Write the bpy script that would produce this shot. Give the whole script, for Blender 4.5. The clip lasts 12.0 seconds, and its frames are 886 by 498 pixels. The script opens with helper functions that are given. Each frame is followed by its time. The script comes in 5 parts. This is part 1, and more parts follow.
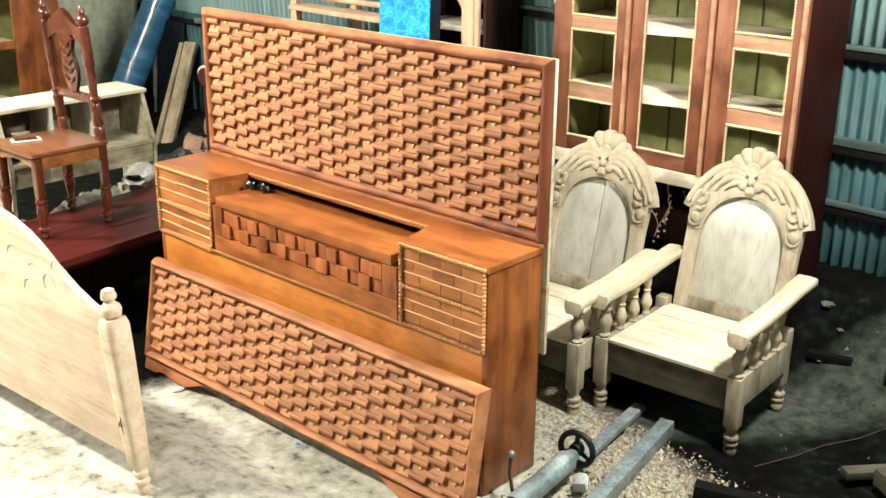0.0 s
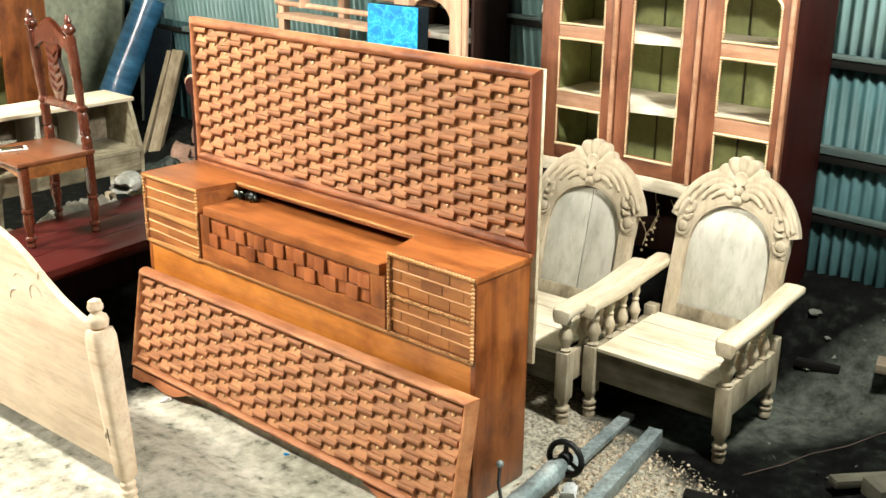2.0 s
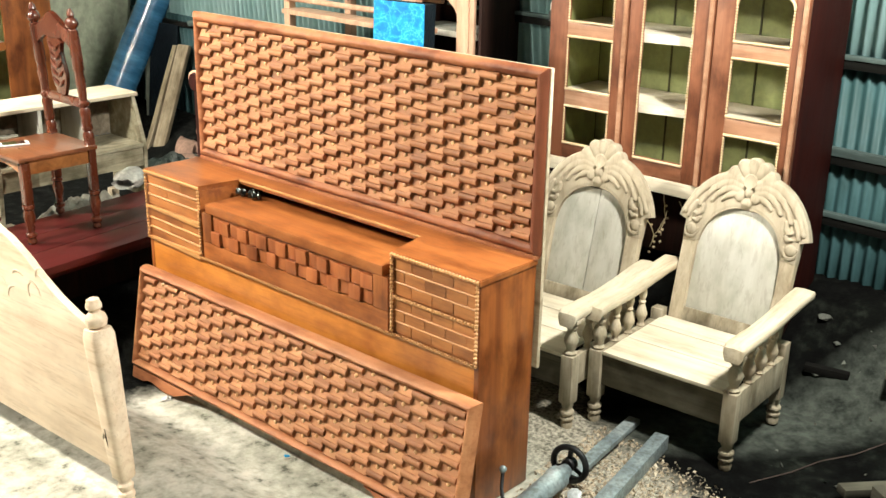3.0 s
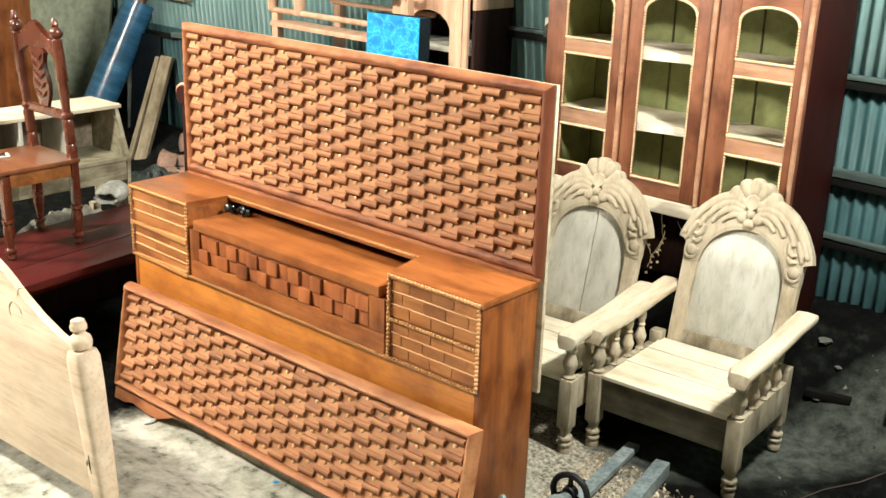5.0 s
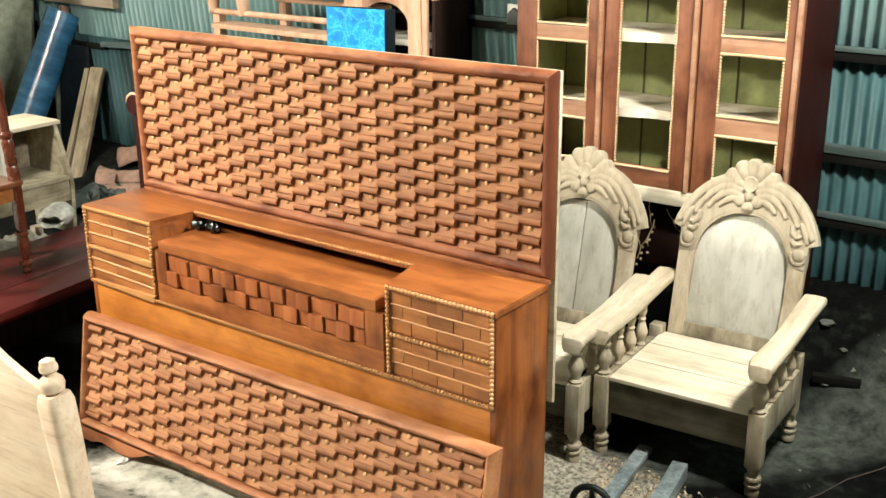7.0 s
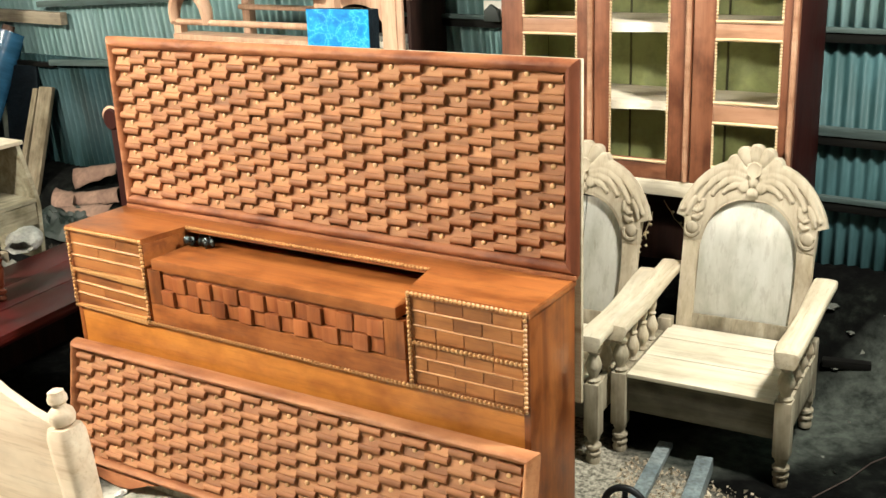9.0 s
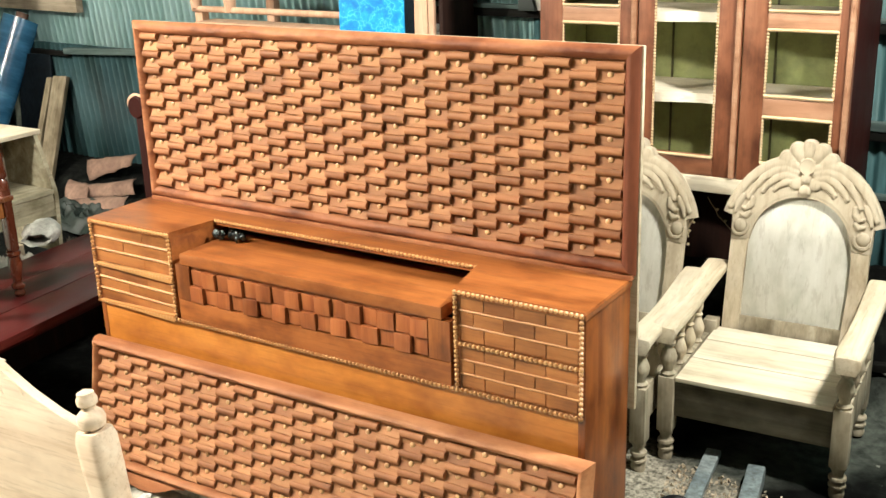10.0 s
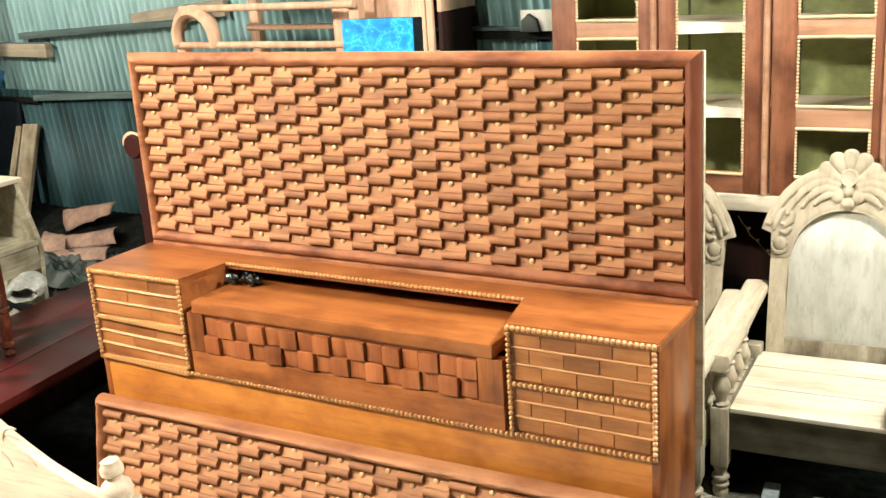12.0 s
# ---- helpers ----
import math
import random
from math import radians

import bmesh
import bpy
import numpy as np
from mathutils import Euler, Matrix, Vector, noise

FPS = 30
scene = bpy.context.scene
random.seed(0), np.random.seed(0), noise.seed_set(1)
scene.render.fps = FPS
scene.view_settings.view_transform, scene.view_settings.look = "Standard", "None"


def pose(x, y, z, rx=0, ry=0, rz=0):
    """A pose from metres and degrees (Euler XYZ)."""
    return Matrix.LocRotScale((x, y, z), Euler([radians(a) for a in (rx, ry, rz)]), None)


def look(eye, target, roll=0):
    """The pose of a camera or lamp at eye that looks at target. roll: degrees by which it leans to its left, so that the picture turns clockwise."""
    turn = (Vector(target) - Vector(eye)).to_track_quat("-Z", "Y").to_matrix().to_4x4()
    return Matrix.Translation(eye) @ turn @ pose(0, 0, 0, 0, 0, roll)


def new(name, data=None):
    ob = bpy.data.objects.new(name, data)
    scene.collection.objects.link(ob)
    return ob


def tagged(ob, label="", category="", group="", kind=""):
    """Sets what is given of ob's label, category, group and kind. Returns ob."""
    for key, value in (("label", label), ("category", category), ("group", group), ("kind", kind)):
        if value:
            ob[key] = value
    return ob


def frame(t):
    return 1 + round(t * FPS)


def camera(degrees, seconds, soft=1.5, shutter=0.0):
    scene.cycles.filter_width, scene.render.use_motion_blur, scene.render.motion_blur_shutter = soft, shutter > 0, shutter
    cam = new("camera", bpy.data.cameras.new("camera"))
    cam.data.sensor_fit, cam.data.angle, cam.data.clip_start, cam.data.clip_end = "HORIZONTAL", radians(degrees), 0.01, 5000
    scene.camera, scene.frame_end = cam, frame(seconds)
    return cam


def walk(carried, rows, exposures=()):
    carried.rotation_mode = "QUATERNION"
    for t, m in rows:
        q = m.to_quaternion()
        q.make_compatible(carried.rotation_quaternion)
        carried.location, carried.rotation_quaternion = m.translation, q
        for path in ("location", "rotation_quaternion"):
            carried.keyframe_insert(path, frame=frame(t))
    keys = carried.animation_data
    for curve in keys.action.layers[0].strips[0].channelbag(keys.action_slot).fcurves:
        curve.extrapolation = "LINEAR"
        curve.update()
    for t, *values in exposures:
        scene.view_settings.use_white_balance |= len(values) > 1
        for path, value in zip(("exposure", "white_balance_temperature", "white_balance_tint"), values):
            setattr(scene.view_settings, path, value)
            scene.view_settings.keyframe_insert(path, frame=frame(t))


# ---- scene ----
cam = camera(44.8, 12.0)
PATH = [
    (0, (1.921, -2.309, 1.915), (0.652, -0.916, 1.245), 0.5),
    (0.5, (1.924, -2.313, 1.92), (0.655, -0.919, 1.251), 0.4),
    (1, (1.928, -2.315, 1.922), (0.663, -0.916, 1.257), 0.4),
    (1.5, (1.928, -2.314, 1.924), (0.667, -0.91, 1.262), 0.5),
    (2, (1.918, -2.304, 1.923), (0.662, -0.894, 1.265), 0.6),
    (2.5, (1.901, -2.284, 1.92), (0.642, -0.878, 1.257), 0.8),
    (4.5, (1.806, -2.2, 1.911), (0.543, -0.797, 1.25), 1.7),
    (5, (1.759, -2.225, 1.902), (0.523, -0.788, 1.263), 1.9),
    (5.5, (1.697, -2.245, 1.898), (0.509, -0.769, 1.261), 1.2),
    (6, (1.618, -2.225, 1.893), (0.478, -0.712, 1.251), 0.8),
    (6.5, (1.528, -2.179, 1.854), (0.394, -0.658, 1.221), -0.2),
    (7, (1.443, -2.169, 1.842), (0.313, -0.649, 1.201), -0.5),
    (9, (1.19, -2.214, 1.791), (0.156, -0.621, 1.163), -2.4),
    (9.5, (1.088, -2.156, 1.765), (0.057, -0.56, 1.141), -3.0),
    (10, (1.01, -2.158, 1.748), (-0.026, -0.569, 1.114), -1.9),
    (10.5, (0.936, -2.179, 1.711), (-0.104, -0.59, 1.081), -1.5),
    (11, (0.875, -2.183, 1.705), (-0.153, -0.591, 1.066), -1.3),
    (11.5, (0.807, -2.133, 1.681), (-0.181, -0.496, 1.096), -2.9),
    (12, (0.717, -2.084, 1.673), (-0.264, -0.437, 1.104), -3.9),
]
walk(cam, [(t, look(eye, target, roll)) for t, eye, target, roll in PATH], [(0.0, -0.22), (2.5, -0.25), (4.5, -0.28), (6.0, -0.39), (9.0, -0.45), (10.0, -0.38), (11.0, -0.13), (11.5, -0.07), (12.0, -0.29)])

# ---- light and exposure ----
world = bpy.data.worlds.new("world")
scene.world = world
world.use_nodes = True
wn = world.node_tree
sky = wn.nodes.new("ShaderNodeTexSky")
sky.sky_type = "NISHITA"
sky.sun_disc = False
sky.sun_elevation, sky.sun_rotation = radians(35), radians(200)
wn.nodes["Background"].inputs[1].default_value = 0.004
wn.links.new(sky.outputs[0], wn.nodes["Background"].inputs[0])
scene.view_settings.exposure = 0.0


def lamp(name, kind, m, energy, colour, **keys):
    d = bpy.data.lights.new(name, kind)
    d.energy, d.color = energy, colour
    ob = new(name, d)
    ob.matrix_world = m
    return ob, d


# faint cool fill, set in an unseen doorway assumed in the front wall
_, front_fill = lamp("assumed_doorway_fill", "AREA", look((-3.1, -6.9, 1.5), (-1.5, 0.3, 0.9)), 6, (0.92, 0.97, 1.0))
front_fill.shape, front_fill.size, front_fill.size_y = "RECTANGLE", 2.8, 2.6
# bulb that hangs near the raw bed
_, bulb = lamp("bed_bulb", "POINT", pose(-2.15, -1.9, 2.82), 640, (1.0, 0.93, 0.80))
bulb.shadow_soft_size = 0.16
# unseen lamp added at the left so light rakes across the carved panels
_, rake_lamp = lamp("left_rake_lamp", "POINT", pose(-4.5, -2.4, 3.3), 1750, (1.0, 0.93, 0.80))
rake_lamp.shadow_soft_size = 0.12
# bulb that hangs beside the armchairs
_, bulb2 = lamp("chair_bulb", "POINT", pose(1.20, 0.44, 2.95), 800, (1.0, 0.96, 0.86))
bulb2.shadow_soft_size = 0.16


# ---- materials ----
def mat(name):
    m = bpy.data.materials.new(name)
    m.use_nodes = True
    nt = m.node_tree
    return m, nt, nt.nodes["Principled BSDF"]


def node(nt, kind, **inputs):
    n = nt.nodes.new(kind)
    for k, v in inputs.items():
        n.inputs[k.replace("_", " ")].default_value = v
    return n


def ramp(nt, source, stops):
    r = nt.nodes.new("ShaderNodeValToRGB")
    e = r.color_ramp.elements
    while len(e) < len(stops):
        e.new(0.5)
    for el, (p, c) in zip(e, stops):
        el.position, el.color = p, (*c, 1)
    nt.links.new(source, r.inputs[0])
    return r


def coords(nt, stretch, vary=True):
    """Object coordinates in metres, stretched, shifted from object to object."""
    tc = nt.nodes.new("ShaderNodeTexCoord")
    mp = nt.nodes.new("ShaderNodeMapping")
    mp.inputs["Scale"].default_value = stretch
    nt.links.new(tc.outputs["Object"], mp.inputs["Vector"])
    if vary:
        oi = nt.nodes.new("ShaderNodeObjectInfo")
        mul = nt.nodes.new("ShaderNodeMath")
        mul.operation = "MULTIPLY"
        mul.inputs[1].default_value = 37.0
        nt.links.new(oi.outputs["Random"], mul.inputs[0])
        nt.links.new(mul.outputs[0], mp.inputs["Location"])
    return mp.outputs[0]


def mix(nt, fac, a, b, kind="MIX"):
    n = nt.nodes.new("ShaderNodeMix")
    n.data_type, n.blend_type = "RGBA", kind
    if isinstance(fac, float):
        n.inputs[0].default_value = fac
    else:
        nt.links.new(fac, n.inputs[0])
    for i, v in ((6, a), (7, b)):
        if isinstance(v, tuple):
            n.inputs[i].default_value = (*v, 1)
        else:
            nt.links.new(v, n.inputs[i])
    return n.outputs[2]


def wood(name, dark, mid, light, axis="x", rough=0.4, grain=1.0, coat=0.0, vary=0.25, bump=0.15, stain=0.5, spec=0.5, blotch=(0.55, 0.5, 0.47)):
    """Sawn timber: long fibres along one axis, rings, blotches of stain and knots, and a tone of its own for each piece."""
    m, nt, p = mat(name)
    long_, across = 1.6 * grain, 26.0 * grain
    st = {"x": (long_, across, across), "y": (across, long_, across), "z": (across, across, long_)}[axis]
    v = coords(nt, st)
    n1 = node(nt, "ShaderNodeTexNoise", Scale=1.0, Detail=6.0, Roughness=0.62, Distortion=0.6)
    nt.links.new(v, n1.inputs["Vector"])
    base = ramp(nt, n1.outputs[0], [(0.22, dark), (0.5, mid), (0.80, light)])
    v2 = coords(nt, tuple(5.5 if s < 5 * grain else 9.0 for s in st))
    n2 = node(nt, "ShaderNodeTexNoise", Scale=1.0, Detail=4.0, Roughness=0.6)
    nt.links.new(v2, n2.inputs["Vector"])
    blot = ramp(nt, n2.outputs[0], [(0.32, blotch), (0.56, (1, 1, 1))])
    col = mix(nt, stain, base.outputs[0], blot.outputs[0], "MULTIPLY")
    fine = node(nt, "ShaderNodeTexNoise", Scale=5.0, Detail=3.0, Roughness=0.7)
    nt.links.new(v, fine.inputs["Vector"])
    pores = ramp(nt, fine.outputs[0], [(0.36, (0.6, 0.55, 0.5)), (0.46, (1, 1, 1))])
    col = mix(nt, 0.35, col, pores.outputs[0], "MULTIPLY")
    if vary:
        oi = nt.nodes.new("ShaderNodeObjectInfo")
        tone = ramp(nt, oi.outputs["Random"], [(0.0, (1 - vary,) * 3), (1.0, (1.0, 1.0, 1.0))])
        col = mix(nt, 1.0, col, tone.outputs[0], "MULTIPLY")
    nt.links.new(col, p.inputs["Base Color"])
    rr = node(nt, "ShaderNodeMapRange", To_Min=max(0.05, rough - 0.13), To_Max=min(1.0, rough + 0.15))
    nt.links.new(n2.outputs[0], rr.inputs["Value"])
    nt.links.new(rr.outputs[0], p.inputs["Roughness"])
    p.inputs["Coat Weight"].default_value, p.inputs["Coat Roughness"].default_value = coat, 0.18
    p.inputs["Specular IOR Level"].default_value = spec
    b = node(nt, "ShaderNodeBump", Strength=bump, Distance=0.004)
    nt.links.new(n1.outputs[0], b.inputs["Height"])
    nt.links.new(b.outputs[0], p.inputs["Normal"])
    return m


def surface(name, stops, scale, rough, metal=0.0, bump=0.2, scale2=None, stain=((0.6, 0.6, 0.6), (1, 1, 1)), distance=0.006, stretch=(1, 1, 1), coat=0.0, spec=0.5):
    """Mottled surface with variation at two scales."""
    m, nt, p = mat(name)
    v = coords(nt, stretch)
    n1 = node(nt, "ShaderNodeTexNoise", Scale=scale, Detail=7.0, Roughness=0.6)
    nt.links.new(v, n1.inputs["Vector"])
    base = ramp(nt, n1.outputs[0], stops)
    n2 = node(nt, "ShaderNodeTexNoise", Scale=scale2 or scale * 7.3, Detail=5.0, Roughness=0.65)
    nt.links.new(v, n2.inputs["Vector"])
    st = ramp(nt, n2.outputs[0], [(0.35, stain[0]), (0.6, stain[1])])
    col = mix(nt, 0.8, base.outputs[0], st.outputs[0], "MULTIPLY")
    nt.links.new(col, p.inputs["Base Color"])
    p.inputs["Metallic"].default_value = metal
    rr = node(nt, "ShaderNodeMapRange", To_Min=max(0.04, rough - 0.12), To_Max=min(1, rough + 0.12))
    nt.links.new(n2.outputs[0], rr.inputs["Value"])
    nt.links.new(rr.outputs[0], p.inputs["Roughness"])
    p.inputs["Coat Weight"].default_value = coat
    p.inputs["Specular IOR Level"].default_value = spec
    b = node(nt, "ShaderNodeBump", Strength=bump, Distance=distance)
    nt.links.new(n2.outputs[0], b.inputs["Height"])
    nt.links.new(b.outputs[0], p.inputs["Normal"])
    return m


def marbled():
    """Bright blue printed sheet with a web of pale veins."""
    m, nt, p = mat("blue_marbled_sheet")
    v = coords(nt, (1, 1, 1))
    n = node(nt, "ShaderNodeTexNoise", Scale=14.0, Detail=4.0, Roughness=0.6)
    nt.links.new(v, n.inputs["Vector"])
    warp = mix(nt, 0.12, v, n.outputs[1])
    vo = nt.nodes.new("ShaderNodeTexVoronoi")
    vo.feature = "DISTANCE_TO_EDGE"
    vo.inputs["Scale"].default_value = 19.0
    nt.links.new(warp, vo.inputs["Vector"])
    web = ramp(nt, vo.outputs[0], [(0.0, (0.08, 0.50, 0.74)), (0.05, (0.010, 0.33, 0.66)), (0.3, (0.003, 0.215, 0.54))])
    patch = ramp(nt, n.outputs[0], [(0.35, (0.45, 0.6, 0.75)), (0.62, (1, 1, 1))])
    nt.links.new(mix(nt, 0.9, web.outputs[0], patch.outputs[0], "MULTIPLY"), p.inputs["Base Color"])
    p.inputs["Roughness"].default_value = 0.62
    p.inputs["Specular IOR Level"].default_value = 0.2
    return m


# varnished orange-brown wood of the carved bed
M_ORANGE_X = wood("varnished_orange_wood", (0.215, 0.060, 0.014), (0.355, 0.115, 0.027), (0.46, 0.172, 0.044), "x", 0.42, grain=1.0, coat=0.12, vary=0.12, stain=0.8, bump=0.2, blotch=(0.40, 0.31, 0.25))
M_ORANGE_Z = wood("varnished_orange_wood_upright", (0.10, 0.025, 0.007), (0.25, 0.075, 0.017), (0.39, 0.138, 0.034), "z", 0.4, grain=0.5, coat=0.2, vary=0.12, stain=1.0, blotch=(0.36, 0.27, 0.22))
M_GOLD_X = wood("varnished_golden_board", (0.345, 0.118, 0.019), (0.46, 0.17, 0.029), (0.545, 0.225, 0.043), "x", 0.36, grain=0.7, coat=0.2, vary=0.0, stain=0.65, blotch=(0.42, 0.30, 0.20))
M_BAR = wood("varnished_carved_bar", (0.27, 0.102, 0.043), (0.39, 0.167, 0.073), (0.50, 0.243, 0.116), "x", 0.58, grain=0.8, coat=0.0, vary=0.20, stain=0.7, bump=0.12, spec=0.3)
M_PLATE = wood("varnished_carved_ground", (0.315, 0.127, 0.054), (0.44, 0.203, 0.09), (0.53, 0.275, 0.132), "x", 0.65, grain=0.8, coat=0.0, vary=0.22, stain=0.65, bump=0.12, spec=0.25)
M_FRAME = wood("varnished_frame_wood", (0.19, 0.056, 0.023), (0.37, 0.140, 0.058), (0.53, 0.245, 0.118), "x", 0.6, grain=0.5, coat=0.0, vary=0.12, stain=1.0, bump=0.35, blotch=(0.38, 0.28, 0.24), spec=0.3)
# right strip of the upper panel, darker than the other three
M_FRAME_DARK = wood("darker_right_frame", (0.07, 0.016, 0.007), (0.17, 0.048, 0.020), (0.28, 0.092, 0.040), "z", 0.5, grain=0.6, vary=0.1, stain=0.9, bump=0.3, spec=0.4)
M_FRAME_PALE = wood("worn_peach_frame", (0.25, 0.088, 0.036), (0.43, 0.180, 0.078), (0.57, 0.285, 0.138), "x", 0.55, grain=0.5, vary=0.1, stain=0.8, bump=0.3, spec=0.3, blotch=(0.5, 0.4, 0.34))
M_BLOCK = wood("varnished_block", (0.22, 0.054, 0.015), (0.38, 0.113, 0.033), (0.50, 0.185, 0.060), "z", 0.42, grain=0.8, coat=0.15, vary=0.3, stain=0.7)
M_BRICK = wood("drawer_brick_wood", (0.225, 0.074, 0.016), (0.375, 0.140, 0.036), (0.49, 0.208, 0.060), "x", 0.48, grain=0.8, coat=0.1, vary=0.26, stain=0.8)
M_STRIP = wood("drawer_strip_wood", (0.37, 0.155, 0.045), (0.53, 0.255, 0.082), (0.63, 0.34, 0.125), "x", 0.5, vary=0.1)
M_BEAD = wood("pale_bead_wood", (0.43, 0.195, 0.066), (0.59, 0.315, 0.12), (0.71, 0.43, 0.20), "x", 0.4, vary=0.1)
M_PALEBEAD = wood("cream_bead_wood", (0.50, 0.35, 0.19), (0.64, 0.48, 0.28), (0.75, 0.61, 0.41), "x", 0.5, vary=0.1)
M_STUD = wood("pale_stud_wood", (0.50, 0.26, 0.11), (0.62, 0.37, 0.17), (0.72, 0.47, 0.25), "x", 0.35, vary=0.3, stain=0.1)
# raw pale wood of the unfinished chairs and bed
M_RAW_X = wood("raw_pale_wood", (0.32, 0.25, 0.155), (0.54, 0.46, 0.325), (0.70, 0.62, 0.48), "x", 0.72, grain=0.9, vary=0.25, stain=0.7)
# grimy wood, taken darker so the rail's colour carries its shade too
M_GRIME_SHADE = wood("grimy_shaded_rail", (0.045, 0.040, 0.026), (0.115, 0.104, 0.072), (0.24, 0.22, 0.16), "x", 0.8, grain=0.6, vary=0.2, stain=0.9, spec=0.3, blotch=(0.35, 0.32, 0.27))
M_RAW_Z = wood("raw_pale_wood_upright", (0.32, 0.26, 0.17), (0.54, 0.465, 0.34), (0.70, 0.63, 0.50), "z", 0.75, grain=0.6, vary=0.14, stain=0.65, spec=0.25)
M_CREST = wood("raw_carved_wood", (0.28, 0.235, 0.163), (0.395, 0.343, 0.255), (0.49, 0.437, 0.338), "z", 0.8, grain=0.35, vary=0.06, stain=0.5, bump=0.08, spec=0.2, blotch=(0.7, 0.67, 0.6))
M_RAWDULL = wood("handled_raw_wood", (0.20, 0.168, 0.11), (0.39, 0.34, 0.245), (0.57, 0.51, 0.40), "z", 0.75, grain=0.7, vary=0.15, stain=0.9, spec=0.3, blotch=(0.34, 0.32, 0.27))
# stand sides: grime plus the weak light on them, both in the colour
M_STAND = wood("grimy_dimmed_stand_wood", (0.18, 0.16, 0.105), (0.38, 0.345, 0.245), (0.56, 0.52, 0.39), "y", 0.8, grain=0.7, vary=0.1, stain=0.9, spec=0.2, blotch=(0.4, 0.38, 0.32))
M_LOG = wood("black_timber_and_rail_shade", (0.003, 0.003, 0.003), (0.007, 0.007, 0.006), (0.016, 0.017, 0.015), "x", 0.95, vary=0.1, spec=0.08)
M_CREAM = wood("raw_cream_board", (0.52, 0.45, 0.31), (0.72, 0.655, 0.51), (0.81, 0.76, 0.63), "x", 0.72, grain=0.5, vary=0.08, stain=0.55, spec=0.3)
M_WHITESHELF = wood("pale_planed_shelf", (0.66, 0.59, 0.44), (0.78, 0.72, 0.58), (0.83, 0.79, 0.67), "x", 0.7, grain=0.4, vary=0.05, stain=0.3, spec=0.3)
M_SANDED = wood("sanded_red_rail", (0.27, 0.12, 0.06), (0.43, 0.23, 0.135), (0.56, 0.35, 0.23), "x", 0.5, grain=0.6, vary=0.15, stain=0.7)
M_RAW_Y = wood("raw_pale_wood_deep", (0.46, 0.37, 0.25), (0.66, 0.58, 0.43), (0.77, 0.71, 0.58), "y", 0.72, grain=0.7, vary=0.14, stain=0.5, spec=0.3)
M_WHITEWOOD = wood("raw_white_board", (0.41, 0.395, 0.325), (0.555, 0.548, 0.485), (0.665, 0.662, 0.612), "z", 0.7, grain=0.4, vary=0.1, stain=0.7, spec=0.3, blotch=(0.62, 0.64, 0.58))
M_BEDRAW = wood("raw_pinkish_board", (0.52, 0.375, 0.25), (0.67, 0.54, 0.40), (0.75, 0.655, 0.525), "x", 0.66, grain=0.7, vary=0.06, stain=0.4)
M_GREYRAW = wood("weathered_board", (0.12, 0.10, 0.065), (0.24, 0.20, 0.14), (0.38, 0.33, 0.25), "x", 0.8, vary=0.35, stain=0.8)
M_GREYRAW_Z = wood("weathered_plank", (0.10, 0.08, 0.05), (0.22, 0.18, 0.12), (0.36, 0.31, 0.225), "z", 0.85, vary=0.3, stain=0.9, spec=0.2, blotch=(0.4, 0.38, 0.33))
M_NAVY = surface("black_blue_board", [(0.3, (0.002, 0.004, 0.006)), (0.7, (0.008, 0.014, 0.020))], 5.0, 0.7, bump=0.4, distance=0.02, spec=0.12)
# reddish and dark woods
M_RED_Z = wood("red_brown_wood", (0.095, 0.027, 0.011), (0.215, 0.076, 0.034), (0.35, 0.153, 0.079), "z", 0.45, grain=0.5, coat=0.1, vary=0.15, stain=1.0, blotch=(0.42, 0.34, 0.30))
M_RED_X = wood("red_brown_wood_rail", (0.11, 0.034, 0.014), (0.25, 0.094, 0.044), (0.39, 0.182, 0.10), "x", 0.45, grain=0.5, coat=0.1, vary=0.15, stain=1.0, blotch=(0.42, 0.34, 0.30))
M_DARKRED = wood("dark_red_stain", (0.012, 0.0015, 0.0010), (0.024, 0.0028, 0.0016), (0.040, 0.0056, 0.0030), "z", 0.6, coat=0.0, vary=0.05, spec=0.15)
M_MAHOG = wood("polished_mahogany", (0.04, 0.009, 0.005), (0.095, 0.022, 0.009), (0.17, 0.045, 0.018), "z", 0.25, coat=0.5, vary=0.12)
M_MAHOG_SEAT = wood("polished_mahogany_seat", (0.10, 0.032, 0.014), (0.19, 0.066, 0.027), (0.27, 0.105, 0.046), "x", 0.3, coat=0.4, vary=0.05)
M_CHAIRRAIL = wood("golden_varnished_rail", (0.17, 0.058, 0.016), (0.29, 0.112, 0.032), (0.38, 0.165, 0.052), "x", 0.35, coat=0.3, vary=0.1, stain=0.7)
M_PLATFORM = wood("glossy_oxblood_board", (0.036, 0.005, 0.005), (0.068, 0.010, 0.009), (0.10, 0.018, 0.016), "y", 0.36, grain=0.5, coat=0.08, vary=0.05, spec=0.22)
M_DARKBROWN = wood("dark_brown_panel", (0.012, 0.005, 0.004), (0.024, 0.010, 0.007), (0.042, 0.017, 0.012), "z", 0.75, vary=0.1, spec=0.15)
M_PINKWOOD = wood("sanded_pink_wood", (0.40, 0.22, 0.13), (0.55, 0.34, 0.22), (0.66, 0.45, 0.31), "z", 0.6, vary=0.12)
M_OLIVE = surface("olive_paint", [(0.3, (0.22, 0.255, 0.085)), (0.7, (0.37, 0.41, 0.165))], 1.6, 0.6, bump=0.06)
M_OLIVE_DARK = surface("dark_olive_joint", [(0.3, (0.05, 0.052, 0.018)), (0.7, (0.09, 0.092, 0.03))], 4.0, 0.7, bump=0.1)
M_BLUE = marbled()
